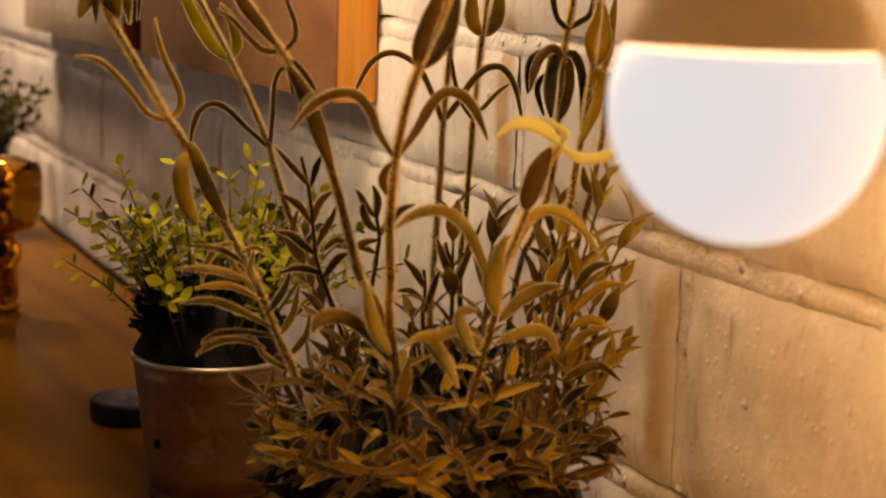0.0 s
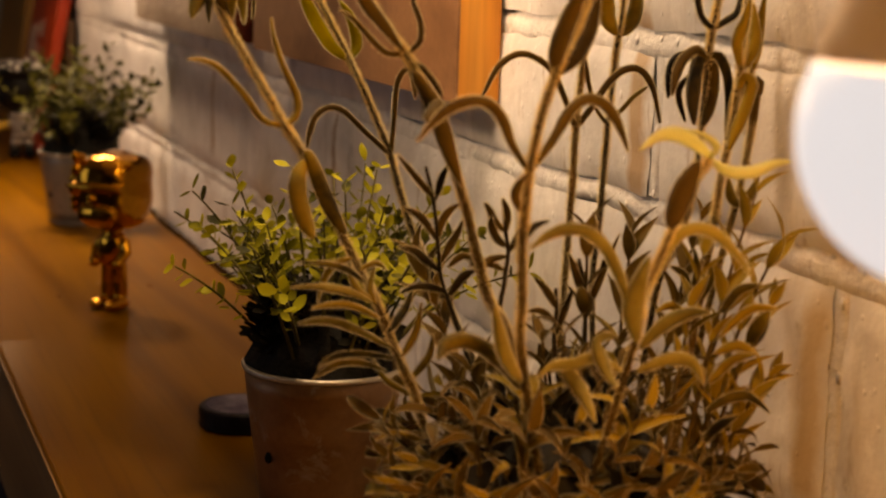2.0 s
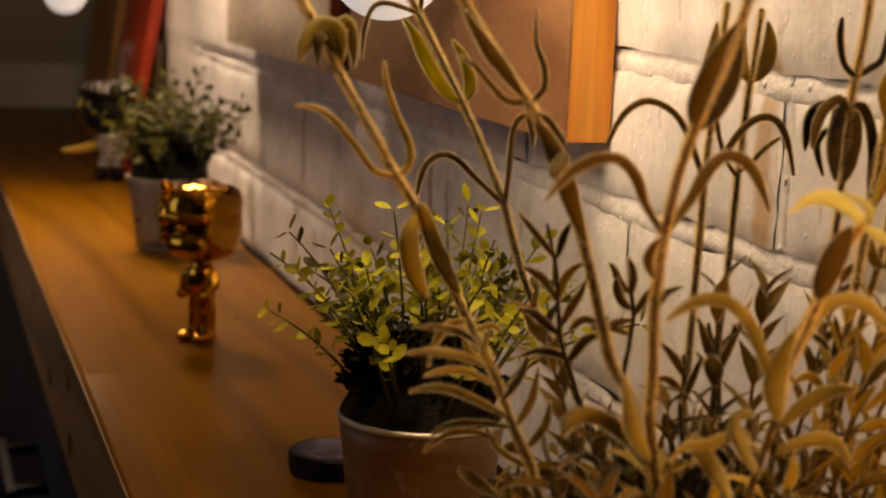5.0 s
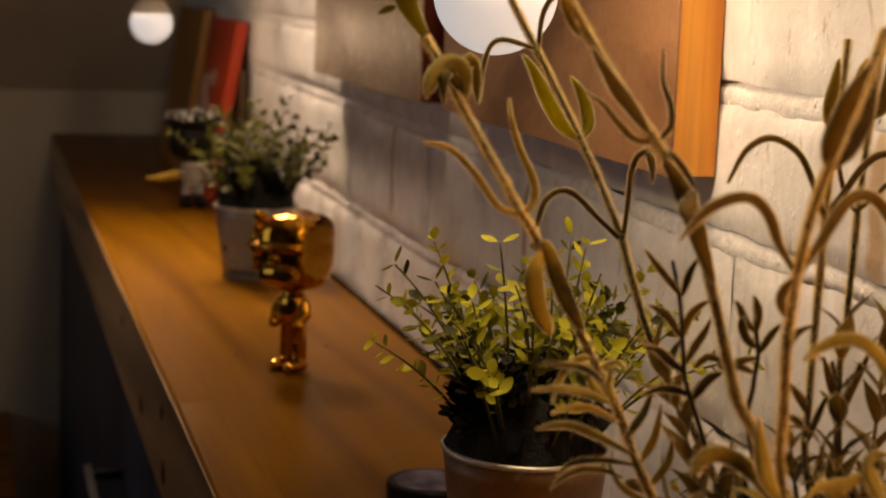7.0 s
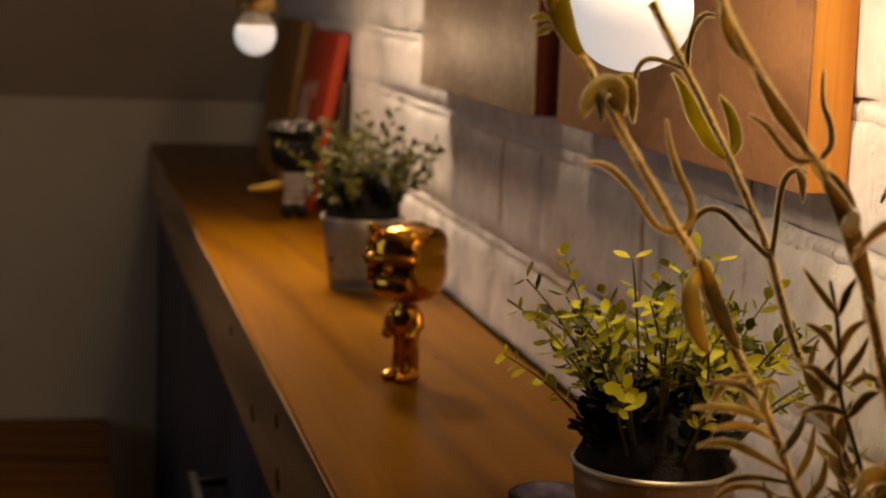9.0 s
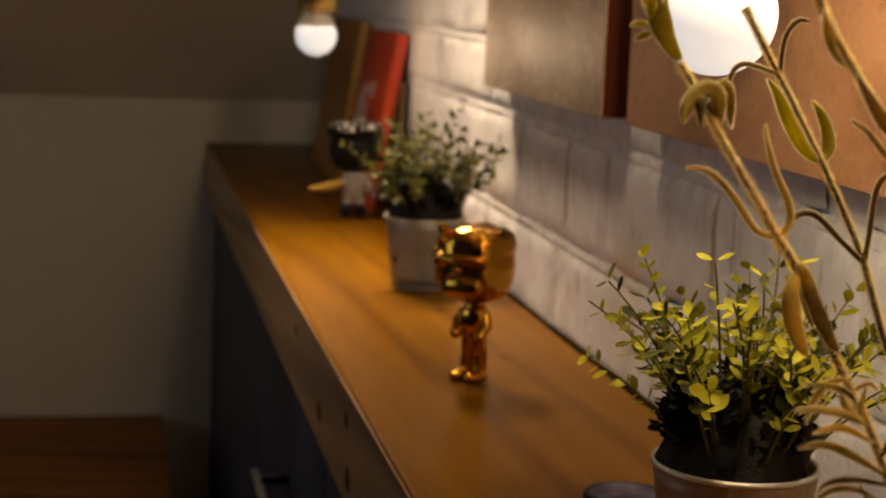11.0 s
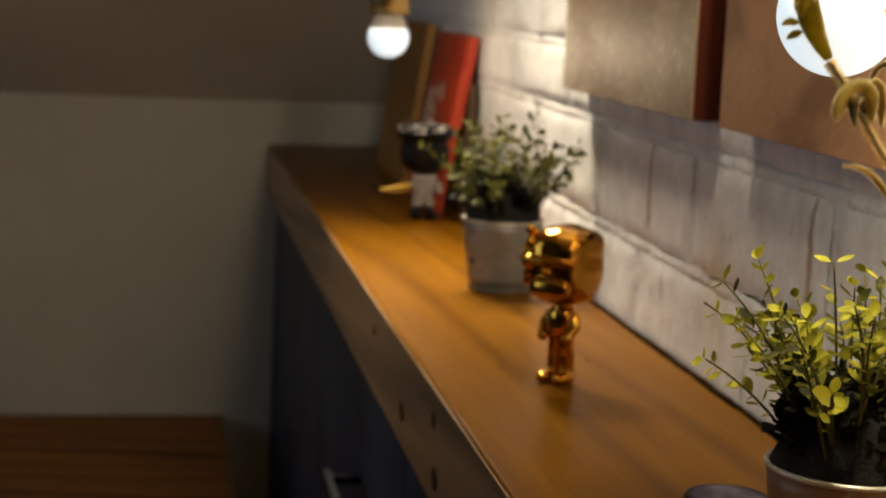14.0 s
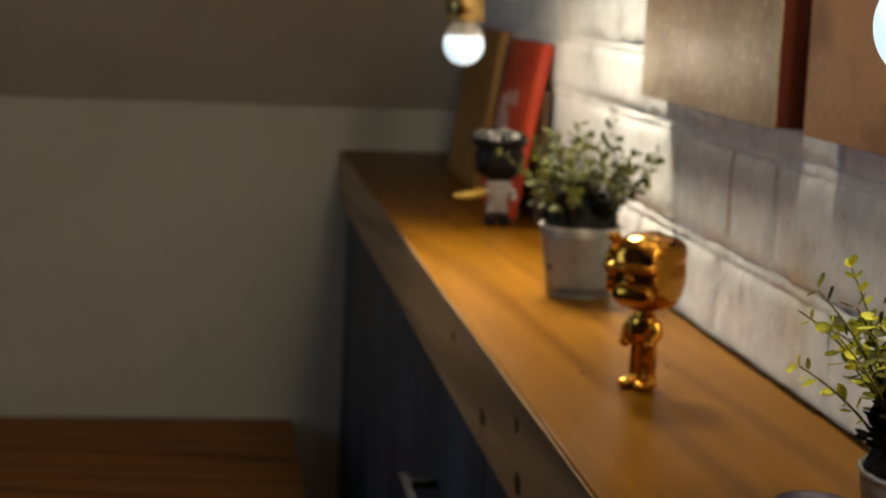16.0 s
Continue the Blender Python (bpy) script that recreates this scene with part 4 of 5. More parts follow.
bent_leaf(stem, [(-0.1785, 0.474, 1.0345), (-0.1939, 0.4655, 1.045), (-0.2074, 0.457, 1.051), (-0.216, 0.4485, 1.0531), (-0.2245, 0.44, 1.0527)], 0.0035, "blade", M_OLIVE)
bent_leaf(stem, [(-0.2286, 0.474, 1.1543), (-0.2361, 0.4777, 1.1511), (-0.2407, 0.4813, 1.1421), (-0.2424, 0.485, 1.1301)], 0.0036, "blade", M_OLIVE)
bent_leaf(stem, [(-0.225, 0.474, 1.1485), (-0.2152, 0.4795, 1.15), (-0.2075, 0.485, 1.1453)], 0.0033, "blade", M_OLIVE)
bent_leaf(stem, [(-0.2105, 0.474, 1.1164), (-0.2, 0.4795, 1.1263), (-0.1938, 0.485, 1.1366)], 0.0041, "blade", M_OLIVE)
bent_leaf(stem, [(-0.2028, 0.474, 1.1044), (-0.1937, 0.4795, 1.1144), (-0.1891, 0.485, 1.1291)], 0.0041, "blade", M_OLIVE)
bent_leaf(stem, [(-0.2166, 0.474, 1.1311), (-0.2179, 0.4795, 1.1387), (-0.2135, 0.485, 1.1489)], 0.0034, "blade", M_OLIVE)
bent_leaf(stem, [(-0.1981, 0.474, 1.0925), (-0.1868, 0.4795, 1.1022), (-0.1827, 0.485, 1.1126)], 0.0039, "blade", M_OLIVE)
bent_leaf(stem, [(-0.1943, 0.474, 1.0835), (-0.2082, 0.4795, 1.0918), (-0.2141, 0.485, 1.1026)], 0.0031, "blade", M_OLIVE)
bent_leaf(stem, [(-0.2196, 0.474, 1.1341), (-0.2252, 0.4795, 1.139), (-0.2281, 0.485, 1.1495)], 0.0034, "blade", M_OLIVE)
# dark stem with two arching tubes and a split bud
stem = bare_stem([(-0.125, 0.5, 1.035), (-0.1466, 0.54, 1.0988), (-0.1533, 0.55, 1.1162), (-0.1664, 0.56, 1.1465), (-0.1737, 0.566, 1.171), (-0.1777, 0.575, 1.192), (-0.1855, 0.586, 1.2167), (-0.1946, 0.598, 1.2409), (-0.2049, 0.607, 1.2639), (-0.2139, 0.615, 1.2836), (-0.2223, 0.62, 1.3006), (-0.2307, 0.625, 1.3177)], 0.0019, M_DARKSTEM)
bent_leaf(stem, [(-0.1786, 0.575, 1.192), (-0.1915, 0.575, 1.2031), (-0.2034, 0.575, 1.214), (-0.212, 0.575, 1.2162), (-0.2192, 0.575, 1.2111), (-0.2223, 0.575, 1.2022), (-0.2234, 0.575, 1.195)], 0.0032, "strap", M_STEM)
bent_leaf(stem, [(-0.1768, 0.575, 1.192), (-0.1766, 0.572, 1.2084), (-0.1768, 0.569, 1.226), (-0.175, 0.566, 1.2349), (-0.1713, 0.563, 1.2378), (-0.1671, 0.56, 1.2365)], 0.0032, "strap", M_STEM)
bent_leaf(stem, [(-0.1726, 0.56, 1.2379), (-0.1704, 0.5575, 1.2331), (-0.1707, 0.555, 1.2221)], 0.0044, "blade", M_BROWNLEAF)
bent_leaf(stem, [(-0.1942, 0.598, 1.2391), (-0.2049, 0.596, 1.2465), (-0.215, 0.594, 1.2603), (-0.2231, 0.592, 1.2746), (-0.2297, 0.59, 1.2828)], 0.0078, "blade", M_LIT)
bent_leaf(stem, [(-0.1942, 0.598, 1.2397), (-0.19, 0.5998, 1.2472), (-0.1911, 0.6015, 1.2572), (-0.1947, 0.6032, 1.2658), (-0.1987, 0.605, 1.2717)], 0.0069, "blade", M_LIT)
bent_leaf(stem, [(-0.2143, 0.615, 1.2842), (-0.2237, 0.614, 1.2872), (-0.2333, 0.613, 1.289), (-0.2396, 0.612, 1.286), (-0.2434, 0.611, 1.2759), (-0.2448, 0.61, 1.26)], 0.0027, "strap", M_STEM)
bent_leaf(stem, [(-0.213, 0.615, 1.283), (-0.2125, 0.615, 1.2976), (-0.2099, 0.615, 1.3069), (-0.2046, 0.615, 1.3123), (-0.199, 0.615, 1.3119)], 0.0027, "strap", M_STEM)
# stout brown stem with a clasping bract
stem = bare_stem([(-0.14, 0.44, 1.035), (-0.1588, 0.44, 1.1153), (-0.1695, 0.445, 1.1375), (-0.1731, 0.45, 1.1536), (-0.1814, 0.452, 1.1842), (-0.1919, 0.448, 1.2096), (-0.2027, 0.458, 1.2404), (-0.2079, 0.466, 1.2524), (-0.2199, 0.475, 1.2713), (-0.2327, 0.483, 1.2935), (-0.2407, 0.49, 1.3092), (-0.2472, 0.495, 1.3262)], 0.0023, M_STEM)
bent_leaf(stem, [(-0.2079, 0.466, 1.2519), (-0.2173, 0.4645, 1.2524), (-0.2255, 0.463, 1.2589), (-0.2337, 0.4615, 1.2672), (-0.2423, 0.46, 1.272)], 0.003, "rise", M_STEM)
bent_leaf(stem, [(-0.2061, 0.466, 1.2524), (-0.1996, 0.4683, 1.258), (-0.1992, 0.4705, 1.267), (-0.2026, 0.4728, 1.2774), (-0.2023, 0.475, 1.2914)], 0.003, "rise", M_STEM)
bent_leaf(stem, [(-0.21, 0.466, 1.2548), (-0.219, 0.465, 1.2654), (-0.2268, 0.464, 1.2739), (-0.2335, 0.463, 1.2824), (-0.2409, 0.462, 1.2919)], 0.0067, "blade", M_BROWNLEAF)
bent_leaf(stem, [(-0.2307, 0.49, 1.294), (-0.2376, 0.4883, 1.2994), (-0.2441, 0.4867, 1.3091), (-0.2473, 0.485, 1.3189)], 0.0061, "blade", M_OLIVE)
bent_leaf(stem, [(-0.2049, 0.462, 1.2479), (-0.2012, 0.458, 1.2454), (-0.1973, 0.454, 1.2397), (-0.1945, 0.45, 1.2336)], 0.0029, "strap", M_STEM)
bent_leaf(stem, [(-0.207, 0.455, 1.2444), (-0.2008, 0.4513, 1.2339), (-0.1964, 0.4475, 1.2221), (-0.1924, 0.4437, 1.2079), (-0.1874, 0.44, 1.1937)], 0.009, "pod", M_BROWNLEAF)
bent_leaf(stem, [(-0.1999, 0.44, 1.2329), (-0.2049, 0.4325, 1.2279), (-0.2107, 0.425, 1.2249)], 0.0081, "pod", M_BROWNLEAF)
# brown stem with broad drooping leaves
stem = bare_stem([(-0.15, 0.41, 1.035), (-0.1729, 0.395, 1.1207), (-0.1761, 0.39, 1.1485), (-0.1785, 0.387, 1.1753), (-0.1785, 0.385, 1.1924), (-0.1775, 0.384, 1.2078), (-0.1729, 0.384, 1.2319), (-0.1663, 0.385, 1.2506), (-0.1571, 0.387, 1.2694), (-0.149, 0.39, 1.287), (-0.1418, 0.392, 1.3047)], 0.002, M_STEM)
bent_leaf(stem, [(-0.1781, 0.384, 1.2071), (-0.1871, 0.3827, 1.219), (-0.1923, 0.3814, 1.2297), (-0.1994, 0.3801, 1.2366), (-0.2078, 0.3789, 1.2379), (-0.2181, 0.3776, 1.2347), (-0.2257, 0.3763, 1.229), (-0.2329, 0.375, 1.2214)], 0.0048, "drape", M_STEM)
bent_leaf(stem, [(-0.177, 0.384, 1.2078), (-0.1666, 0.3863, 1.2201), (-0.1585, 0.3886, 1.2319), (-0.1499, 0.3909, 1.2378), (-0.1406, 0.3931, 1.2365), (-0.1327, 0.3954, 1.23), (-0.1269, 0.3977, 1.2211), (-0.1225, 0.4, 1.2129)], 0.0051, "drape", M_BROWNLEAF)
bent_leaf(stem, [(-0.1671, 0.385, 1.2489), (-0.1682, 0.3825, 1.2583), (-0.1657, 0.38, 1.2697), (-0.1613, 0.3775, 1.2822), (-0.156, 0.375, 1.2922)], 0.0087, "blade", M_BROWNLEAF)
bent_leaf(stem, [(-0.1663, 0.385, 1.2489), (-0.1566, 0.3888, 1.2555), (-0.1489, 0.3925, 1.2655), (-0.1438, 0.3962, 1.2768), (-0.1408, 0.4, 1.2882)], 0.0072, "blade", M_BROWNLEAF)
bent_leaf(stem, [(-0.1796, 0.386, 1.1884), (-0.184, 0.384, 1.196), (-0.1831, 0.382, 1.2023), (-0.18, 0.38, 1.2063)], 0.0044, "blade", M_BROWNLEAF)
bent_leaf(stem, [(-0.1785, 0.387, 1.1753), (-0.1705, 0.3935, 1.1805), (-0.1599, 0.4, 1.1826)], 0.0039, "blade", M_BROWNLEAF)
# upright brown stem with two thin arches
stem = bare_stem([(-0.118, 0.43, 1.035), (-0.1055, 0.5, 1.0928), (-0.101, 0.51, 1.1216), (-0.0954, 0.52, 1.1507), (-0.092, 0.525, 1.181), (-0.089, 0.53, 1.2098), (-0.0845, 0.535, 1.2386), (-0.0795, 0.54, 1.269), (-0.075, 0.545, 1.2965)], 0.0019, M_STEM)
bent_leaf(stem, [(-0.0896, 0.53, 1.2098), (-0.097, 0.5283, 1.2253), (-0.1059, 0.5267, 1.2398), (-0.117, 0.525, 1.247), (-0.1275, 0.5233, 1.2483), (-0.1382, 0.5217, 1.2418), (-0.1467, 0.52, 1.2271)], 0.0034, "strap", M_STEM)
bent_leaf(stem, [(-0.0877, 0.53, 1.2113), (-0.0796, 0.53, 1.2212), (-0.071, 0.53, 1.2335), (-0.0617, 0.53, 1.2403), (-0.0521, 0.53, 1.2397), (-0.0446, 0.53, 1.2298), (-0.0395, 0.53, 1.2116)], 0.0038, "strap", M_STEM)
bent_leaf(stem, [(-0.0826, 0.537, 1.2477), (-0.0882, 0.5347, 1.26), (-0.0876, 0.5323, 1.2753), (-0.0874, 0.53, 1.2874)], 0.007, "blade", M_OLIVE)
# dark upright stem with a pair of small buds
stem = bare_stem([(-0.1, 0.46, 1.035), (-0.0798, 0.52, 1.1187), (-0.073, 0.53, 1.1547), (-0.0689, 0.535, 1.1919), (-0.0652, 0.54, 1.2164), (-0.0606, 0.545, 1.2442), (-0.0558, 0.55, 1.2659), (-0.0505, 0.555, 1.2938)], 0.0017, M_DARKSTEM)
bent_leaf(stem, [(-0.0663, 0.538, 1.2125), (-0.0609, 0.5353, 1.2175), (-0.0546, 0.5327, 1.2255), (-0.0482, 0.53, 1.231)], 0.0027, "strap", M_OLIVE)
bent_leaf(stem, [(-0.0676, 0.538, 1.211), (-0.0754, 0.5353, 1.2194), (-0.0812, 0.5327, 1.232), (-0.085, 0.53, 1.2451)], 0.0027, "strap", M_STEM)
bent_leaf(stem, [(-0.0584, 0.548, 1.2572), (-0.0653, 0.5453, 1.2659), (-0.0677, 0.5427, 1.2768), (-0.0667, 0.54, 1.2876)], 0.0086, "blade", M_OLIVE)
bent_leaf(stem, [(-0.0581, 0.548, 1.2572), (-0.049, 0.5503, 1.2653), (-0.0456, 0.5527, 1.2769), (-0.0467, 0.555, 1.2877)], 0.0086, "blade", M_OLIVE)
# dark stem under a hood of drooping leaves
stem = bare_stem([(-0.095, 0.44, 1.035), (-0.0687, 0.47, 1.1279), (-0.0544, 0.475, 1.1568), (-0.0457, 0.478, 1.1803), (-0.0419, 0.48, 1.2101), (-0.0394, 0.482, 1.2456), (-0.0361, 0.485, 1.2632), (-0.032, 0.487, 1.2809), (-0.0282, 0.49, 1.3016)], 0.0018, M_DARKSTEM)
bent_leaf(stem, [(-0.0362, 0.485, 1.265), (-0.0435, 0.4833, 1.2709), (-0.0476, 0.4817, 1.2823), (-0.0484, 0.48, 1.2925)], 0.0035, "strap", M_DARKSTEM)
bent_leaf(stem, [(-0.0356, 0.485, 1.265), (-0.0274, 0.4867, 1.2686), (-0.02, 0.4883, 1.2737), (-0.0171, 0.49, 1.2871)], 0.0035, "strap", M_DARKSTEM)
bent_leaf(stem, [(-0.0396, 0.482, 1.2486), (-0.0468, 0.479, 1.2541), (-0.0555, 0.476, 1.2504), (-0.0612, 0.473, 1.2427), (-0.0648, 0.47, 1.2318)], 0.0053, "drape", M_STEM)
bent_leaf(stem, [(-0.0403, 0.482, 1.2492), (-0.0465, 0.4778, 1.2483), (-0.051, 0.4735, 1.2403), (-0.0536, 0.4693, 1.229), (-0.0542, 0.465, 1.2177)], 0.0074, "drape", M_BROWNLEAF)
bent_leaf(stem, [(-0.0396, 0.482, 1.2492), (-0.037, 0.4803, 1.2458), (-0.0366, 0.4785, 1.234), (-0.0402, 0.4767, 1.2223), (-0.0441, 0.475, 1.2151)], 0.0056, "drape", M_BROWNLEAF)
bent_leaf(stem, [(-0.0397, 0.482, 1.2498), (-0.0343, 0.4796, 1.2512), (-0.03, 0.4772, 1.2416), (-0.0288, 0.4748, 1.2269), (-0.0299, 0.4724, 1.2122), (-0.0327, 0.47, 1.2036)], 0.0051, "drape", M_OLIVE)
bent_leaf(stem, [(-0.0406, 0.482, 1.2492), (-0.0501, 0.4865, 1.2512), (-0.0542, 0.491, 1.2464), (-0.0534, 0.4955, 1.2371), (-0.0513, 0.5, 1.2277)], 0.006, "drape", M_BROWNLEAF)
bent_leaf(stem, [(-0.0419, 0.482, 1.2427), (-0.0486, 0.488, 1.2377), (-0.0484, 0.494, 1.2298), (-0.0405, 0.5, 1.2155)], 0.0032, "strap", M_BROWNLEAF)
# stem with broad upright buds next to the bulb
stem = bare_stem([(-0.085, 0.42, 1.035), (-0.0585, 0.44, 1.1392), (-0.0515, 0.445, 1.1675), (-0.0462, 0.45, 1.19), (-0.0385, 0.455, 1.2186), (-0.033, 0.46, 1.2443), (-0.0288, 0.465, 1.2702), (-0.0244, 0.47, 1.299)], 0.002, M_STEM)
bent_leaf(stem, [(-0.0351, 0.457, 1.2358), (-0.0329, 0.4546, 1.2424), (-0.0301, 0.4522, 1.2391), (-0.0346, 0.4498, 1.2263), (-0.0409, 0.4474, 1.215), (-0.0456, 0.445, 1.2066)], 0.0062, "drape", M_OLIVE)
bent_leaf(stem, [(-0.0324, 0.46, 1.2458), (-0.0367, 0.4567, 1.259), (-0.0353, 0.4533, 1.2706), (-0.0353, 0.45, 1.2821)], 0.0062, "blade", M_OLIVE)
bent_leaf(stem, [(-0.0321, 0.46, 1.2458), (-0.0235, 0.4633, 1.2558), (-0.0216, 0.4667, 1.2673), (-0.0218, 0.47, 1.2788)], 0.007, "blade", M_OLIVE)
# second stem next to the bulb
stem = bare_stem([(-0.08, 0.43, 1.035), (-0.0409, 0.46, 1.1347), (-0.0244, 0.47, 1.1779), (-0.0126, 0.48, 1.2158), (-0.012, 0.485, 1.2456), (-0.012, 0.49, 1.2754), (-0.012, 0.495, 1.3023)], 0.0019, M_STEM)
bent_leaf(stem, [(-0.012, 0.482, 1.2443), (-0.012, 0.4797, 1.255), (-0.012, 0.4773, 1.27), (-0.012, 0.475, 1.2849)], 0.0066, "blade", M_OLIVE)
bent_leaf(stem, [(-0.012, 0.475, 1.2318), (-0.0181, 0.4738, 1.2402), (-0.0262, 0.4725, 1.2334), (-0.03, 0.4712, 1.2212), (-0.0304, 0.47, 1.209)], 0.0053, "drape", M_STEM)
bent_leaf(stem, [(-0.012, 0.475, 1.2318), (-0.012, 0.4762, 1.2394), (-0.012, 0.4775, 1.2301), (-0.012, 0.4788, 1.2174), (-0.012, 0.48, 1.2059)], 0.0053, "drape", M_STEM)
bent_leaf(stem, [(-0.0254, 0.465, 1.1756), (-0.0322, 0.4625, 1.1821), (-0.0358, 0.46, 1.1915)], 0.0055, "blade", M_OLIVE)
bent_leaf(stem, [(-0.0244, 0.465, 1.1756), (-0.0175, 0.4675, 1.1817), (-0.012, 0.47, 1.1903)], 0.0055, "blade", M_OLIVE)
# front stem that ends in a pale star of leaves
stem = bare_stem([(-0.14, 0.4, 1.035), (-0.1265, 0.375, 1.1332), (-0.1302, 0.365, 1.1513), (-0.1266, 0.358, 1.1706), (-0.1218, 0.355, 1.1864), (-0.1159, 0.352, 1.2044), (-0.1091, 0.35, 1.2159)], 0.0017, M_STEM)
bent_leaf(stem, [(-0.1082, 0.35, 1.2162), (-0.1157, 0.3488, 1.2219), (-0.1249, 0.3475, 1.2264), (-0.1352, 0.3462, 1.2266), (-0.1451, 0.345, 1.2207)], 0.0066, "blade", M_PALE)
bent_leaf(stem, [(-0.1082, 0.35, 1.2157), (-0.0988, 0.35, 1.2105), (-0.0873, 0.35, 1.2105), (-0.0773, 0.35, 1.2137), (-0.0686, 0.35, 1.2146)], 0.0059, "blade", M_PALE)
bent_leaf(stem, [(-0.1088, 0.35, 1.2162), (-0.1069, 0.3467, 1.2213), (-0.1146, 0.3433, 1.2268), (-0.1248, 0.34, 1.2297)], 0.0059, "blade", M_PALE, 50)
bent_leaf(stem, [(-0.1237, 0.354, 1.1861), (-0.1215, 0.3527, 1.1956), (-0.1183, 0.3513, 1.2058), (-0.1138, 0.35, 1.2153)], 0.0108, "pod", M_STEM)
bent_leaf(stem, [(-0.1348, 0.365, 1.1476), (-0.1427, 0.3617, 1.1629), (-0.1519, 0.3583, 1.1771), (-0.1627, 0.355, 1.185), (-0.1737, 0.3517, 1.1869), (-0.1841, 0.3483, 1.1848), (-0.1926, 0.345, 1.1807)], 0.0053, "drape", M_GOLDLEAF)
bent_leaf(stem, [(-0.1307, 0.365, 1.15), (-0.1259, 0.3617, 1.1648), (-0.1206, 0.3583, 1.1781), (-0.1133, 0.355, 1.1848), (-0.1044, 0.3517, 1.1838), (-0.0954, 0.3483, 1.1758), (-0.0879, 0.345, 1.165)], 0.0053, "drape", M_GOLDLEAF)
bent_leaf(stem, [(-0.1288, 0.37, 1.1318), (-0.1356, 0.3633, 1.1467), (-0.1366, 0.3567, 1.161), (-0.135, 0.35, 1.1749)], 0.0094, "blade", M_GOLDLEAF)
bent_leaf(stem, [(-0.1344, 0.372, 1.1183), (-0.1495, 0.3677, 1.1255), (-0.1612, 0.3635, 1.1246), (-0.174, 0.3593, 1.1258), (-0.1833, 0.355, 1.1223)], 0.0074, "blade", M_GOLDLEAF, -30)
bent_leaf(stem, [(-0.138, 0.372, 1.1345), (-0.1506, 0.363, 1.1345), (-0.1501, 0.354, 1.1235), (-0.15, 0.345, 1.1192)], 0.007, "blade", M_GOLDLEAF)
bent_leaf(stem, [(-0.1686, 0.372, 1.1257), (-0.164, 0.363, 1.121), (-0.1608, 0.354, 1.1139), (-0.159, 0.345, 1.1044)], 0.007, "blade", M_GOLDLEAF)
bent_leaf(stem, [(-0.1262, 0.372, 1.1285), (-0.1172, 0.368, 1.1395), (-0.1079, 0.364, 1.1452), (-0.0984, 0.36, 1.1469)], 0.0066, "blade", M_GOLDLEAF)
bent_leaf(stem, [(-0.1272, 0.372, 1.1179), (-0.1134, 0.368, 1.1233), (-0.1037, 0.364, 1.1223), (-0.0995, 0.36, 1.1136)], 0.0066, "blade", M_GOLDLEAF)
bent_leaf(stem, [(-0.1746, 0.39, 1.1112), (-0.1853, 0.3817, 1.1245), (-0.1932, 0.3733, 1.1397), (-0.1996, 0.365, 1.1545)], 0.007, "blade", M_GOLDLEAF)
bent_leaf(stem, [(-0.1662, 0.41, 1.1031), (-0.1811, 0.4025, 1.1195), (-0.1983, 0.395, 1.1301), (-0.212, 0.3875, 1.1312), (-0.2185, 0.38, 1.1268)], 0.0072, "drape", M_OLIVE)
bent_leaf(stem, [(-0.0753, 0.4, 1.0882), (-0.0674, 0.395, 1.0952), (-0.0578, 0.39, 1.0975), (-0.0491, 0.385, 1.0902)], 0.0048, "blade", M_OLIVE)
bent_leaf(stem, [(-0.076, 0.4, 1.0724), (-0.0728, 0.3925, 1.0828), (-0.0664, 0.385, 1.09)], 0.0048, "blade", M_OLIVE)
bent_leaf(stem, [(-0.0871, 0.4, 1.0474), (-0.0763, 0.395, 1.058), (-0.0666, 0.39, 1.061), (-0.0576, 0.385, 1.0588)], 0.0048, "blade", M_OLIVE)
bent_leaf(stem, [(-0.0786, 0.4, 1.0625), (-0.0703, 0.3925, 1.0663), (-0.0615, 0.385, 1.0611)], 0.0048, "blade", M_OLIVE)
bent_leaf(stem, [(-0.0745, 0.4, 1.1024), (-0.0668, 0.3925, 1.115), (-0.0588, 0.385, 1.1191)], 0.0048, "blade", M_OLIVE)
bent_leaf(stem, [(-0.0722, 0.4, 1.1165), (-0.0641, 0.3925, 1.1219), (-0.0572, 0.385, 1.1184)], 0.0048, "blade", M_OLIVE)
bent_leaf(stem, [(-0.0696, 0.4, 1.1248), (-0.0589, 0.3925, 1.1385), (-0.0483, 0.385, 1.1403)], 0.0048, "blade", M_OLIVE)
bent_leaf(stem, [(-0.0702, 0.4, 1.1361), (-0.0657, 0.3925, 1.1485), (-0.0578, 0.385, 1.1524)], 0.0048, "blade", M_OLIVE)
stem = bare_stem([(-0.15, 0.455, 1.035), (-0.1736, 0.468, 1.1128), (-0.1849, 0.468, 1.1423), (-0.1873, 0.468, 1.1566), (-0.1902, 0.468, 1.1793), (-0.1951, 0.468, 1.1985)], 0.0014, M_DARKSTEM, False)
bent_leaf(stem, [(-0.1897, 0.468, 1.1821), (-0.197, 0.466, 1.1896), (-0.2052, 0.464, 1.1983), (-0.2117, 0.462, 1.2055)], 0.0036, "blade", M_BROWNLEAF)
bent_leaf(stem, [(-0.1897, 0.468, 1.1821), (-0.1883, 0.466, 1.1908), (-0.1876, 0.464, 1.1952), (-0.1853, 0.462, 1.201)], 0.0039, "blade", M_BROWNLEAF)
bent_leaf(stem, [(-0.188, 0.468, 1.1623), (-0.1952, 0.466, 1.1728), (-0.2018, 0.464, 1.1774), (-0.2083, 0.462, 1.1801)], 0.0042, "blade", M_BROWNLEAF)
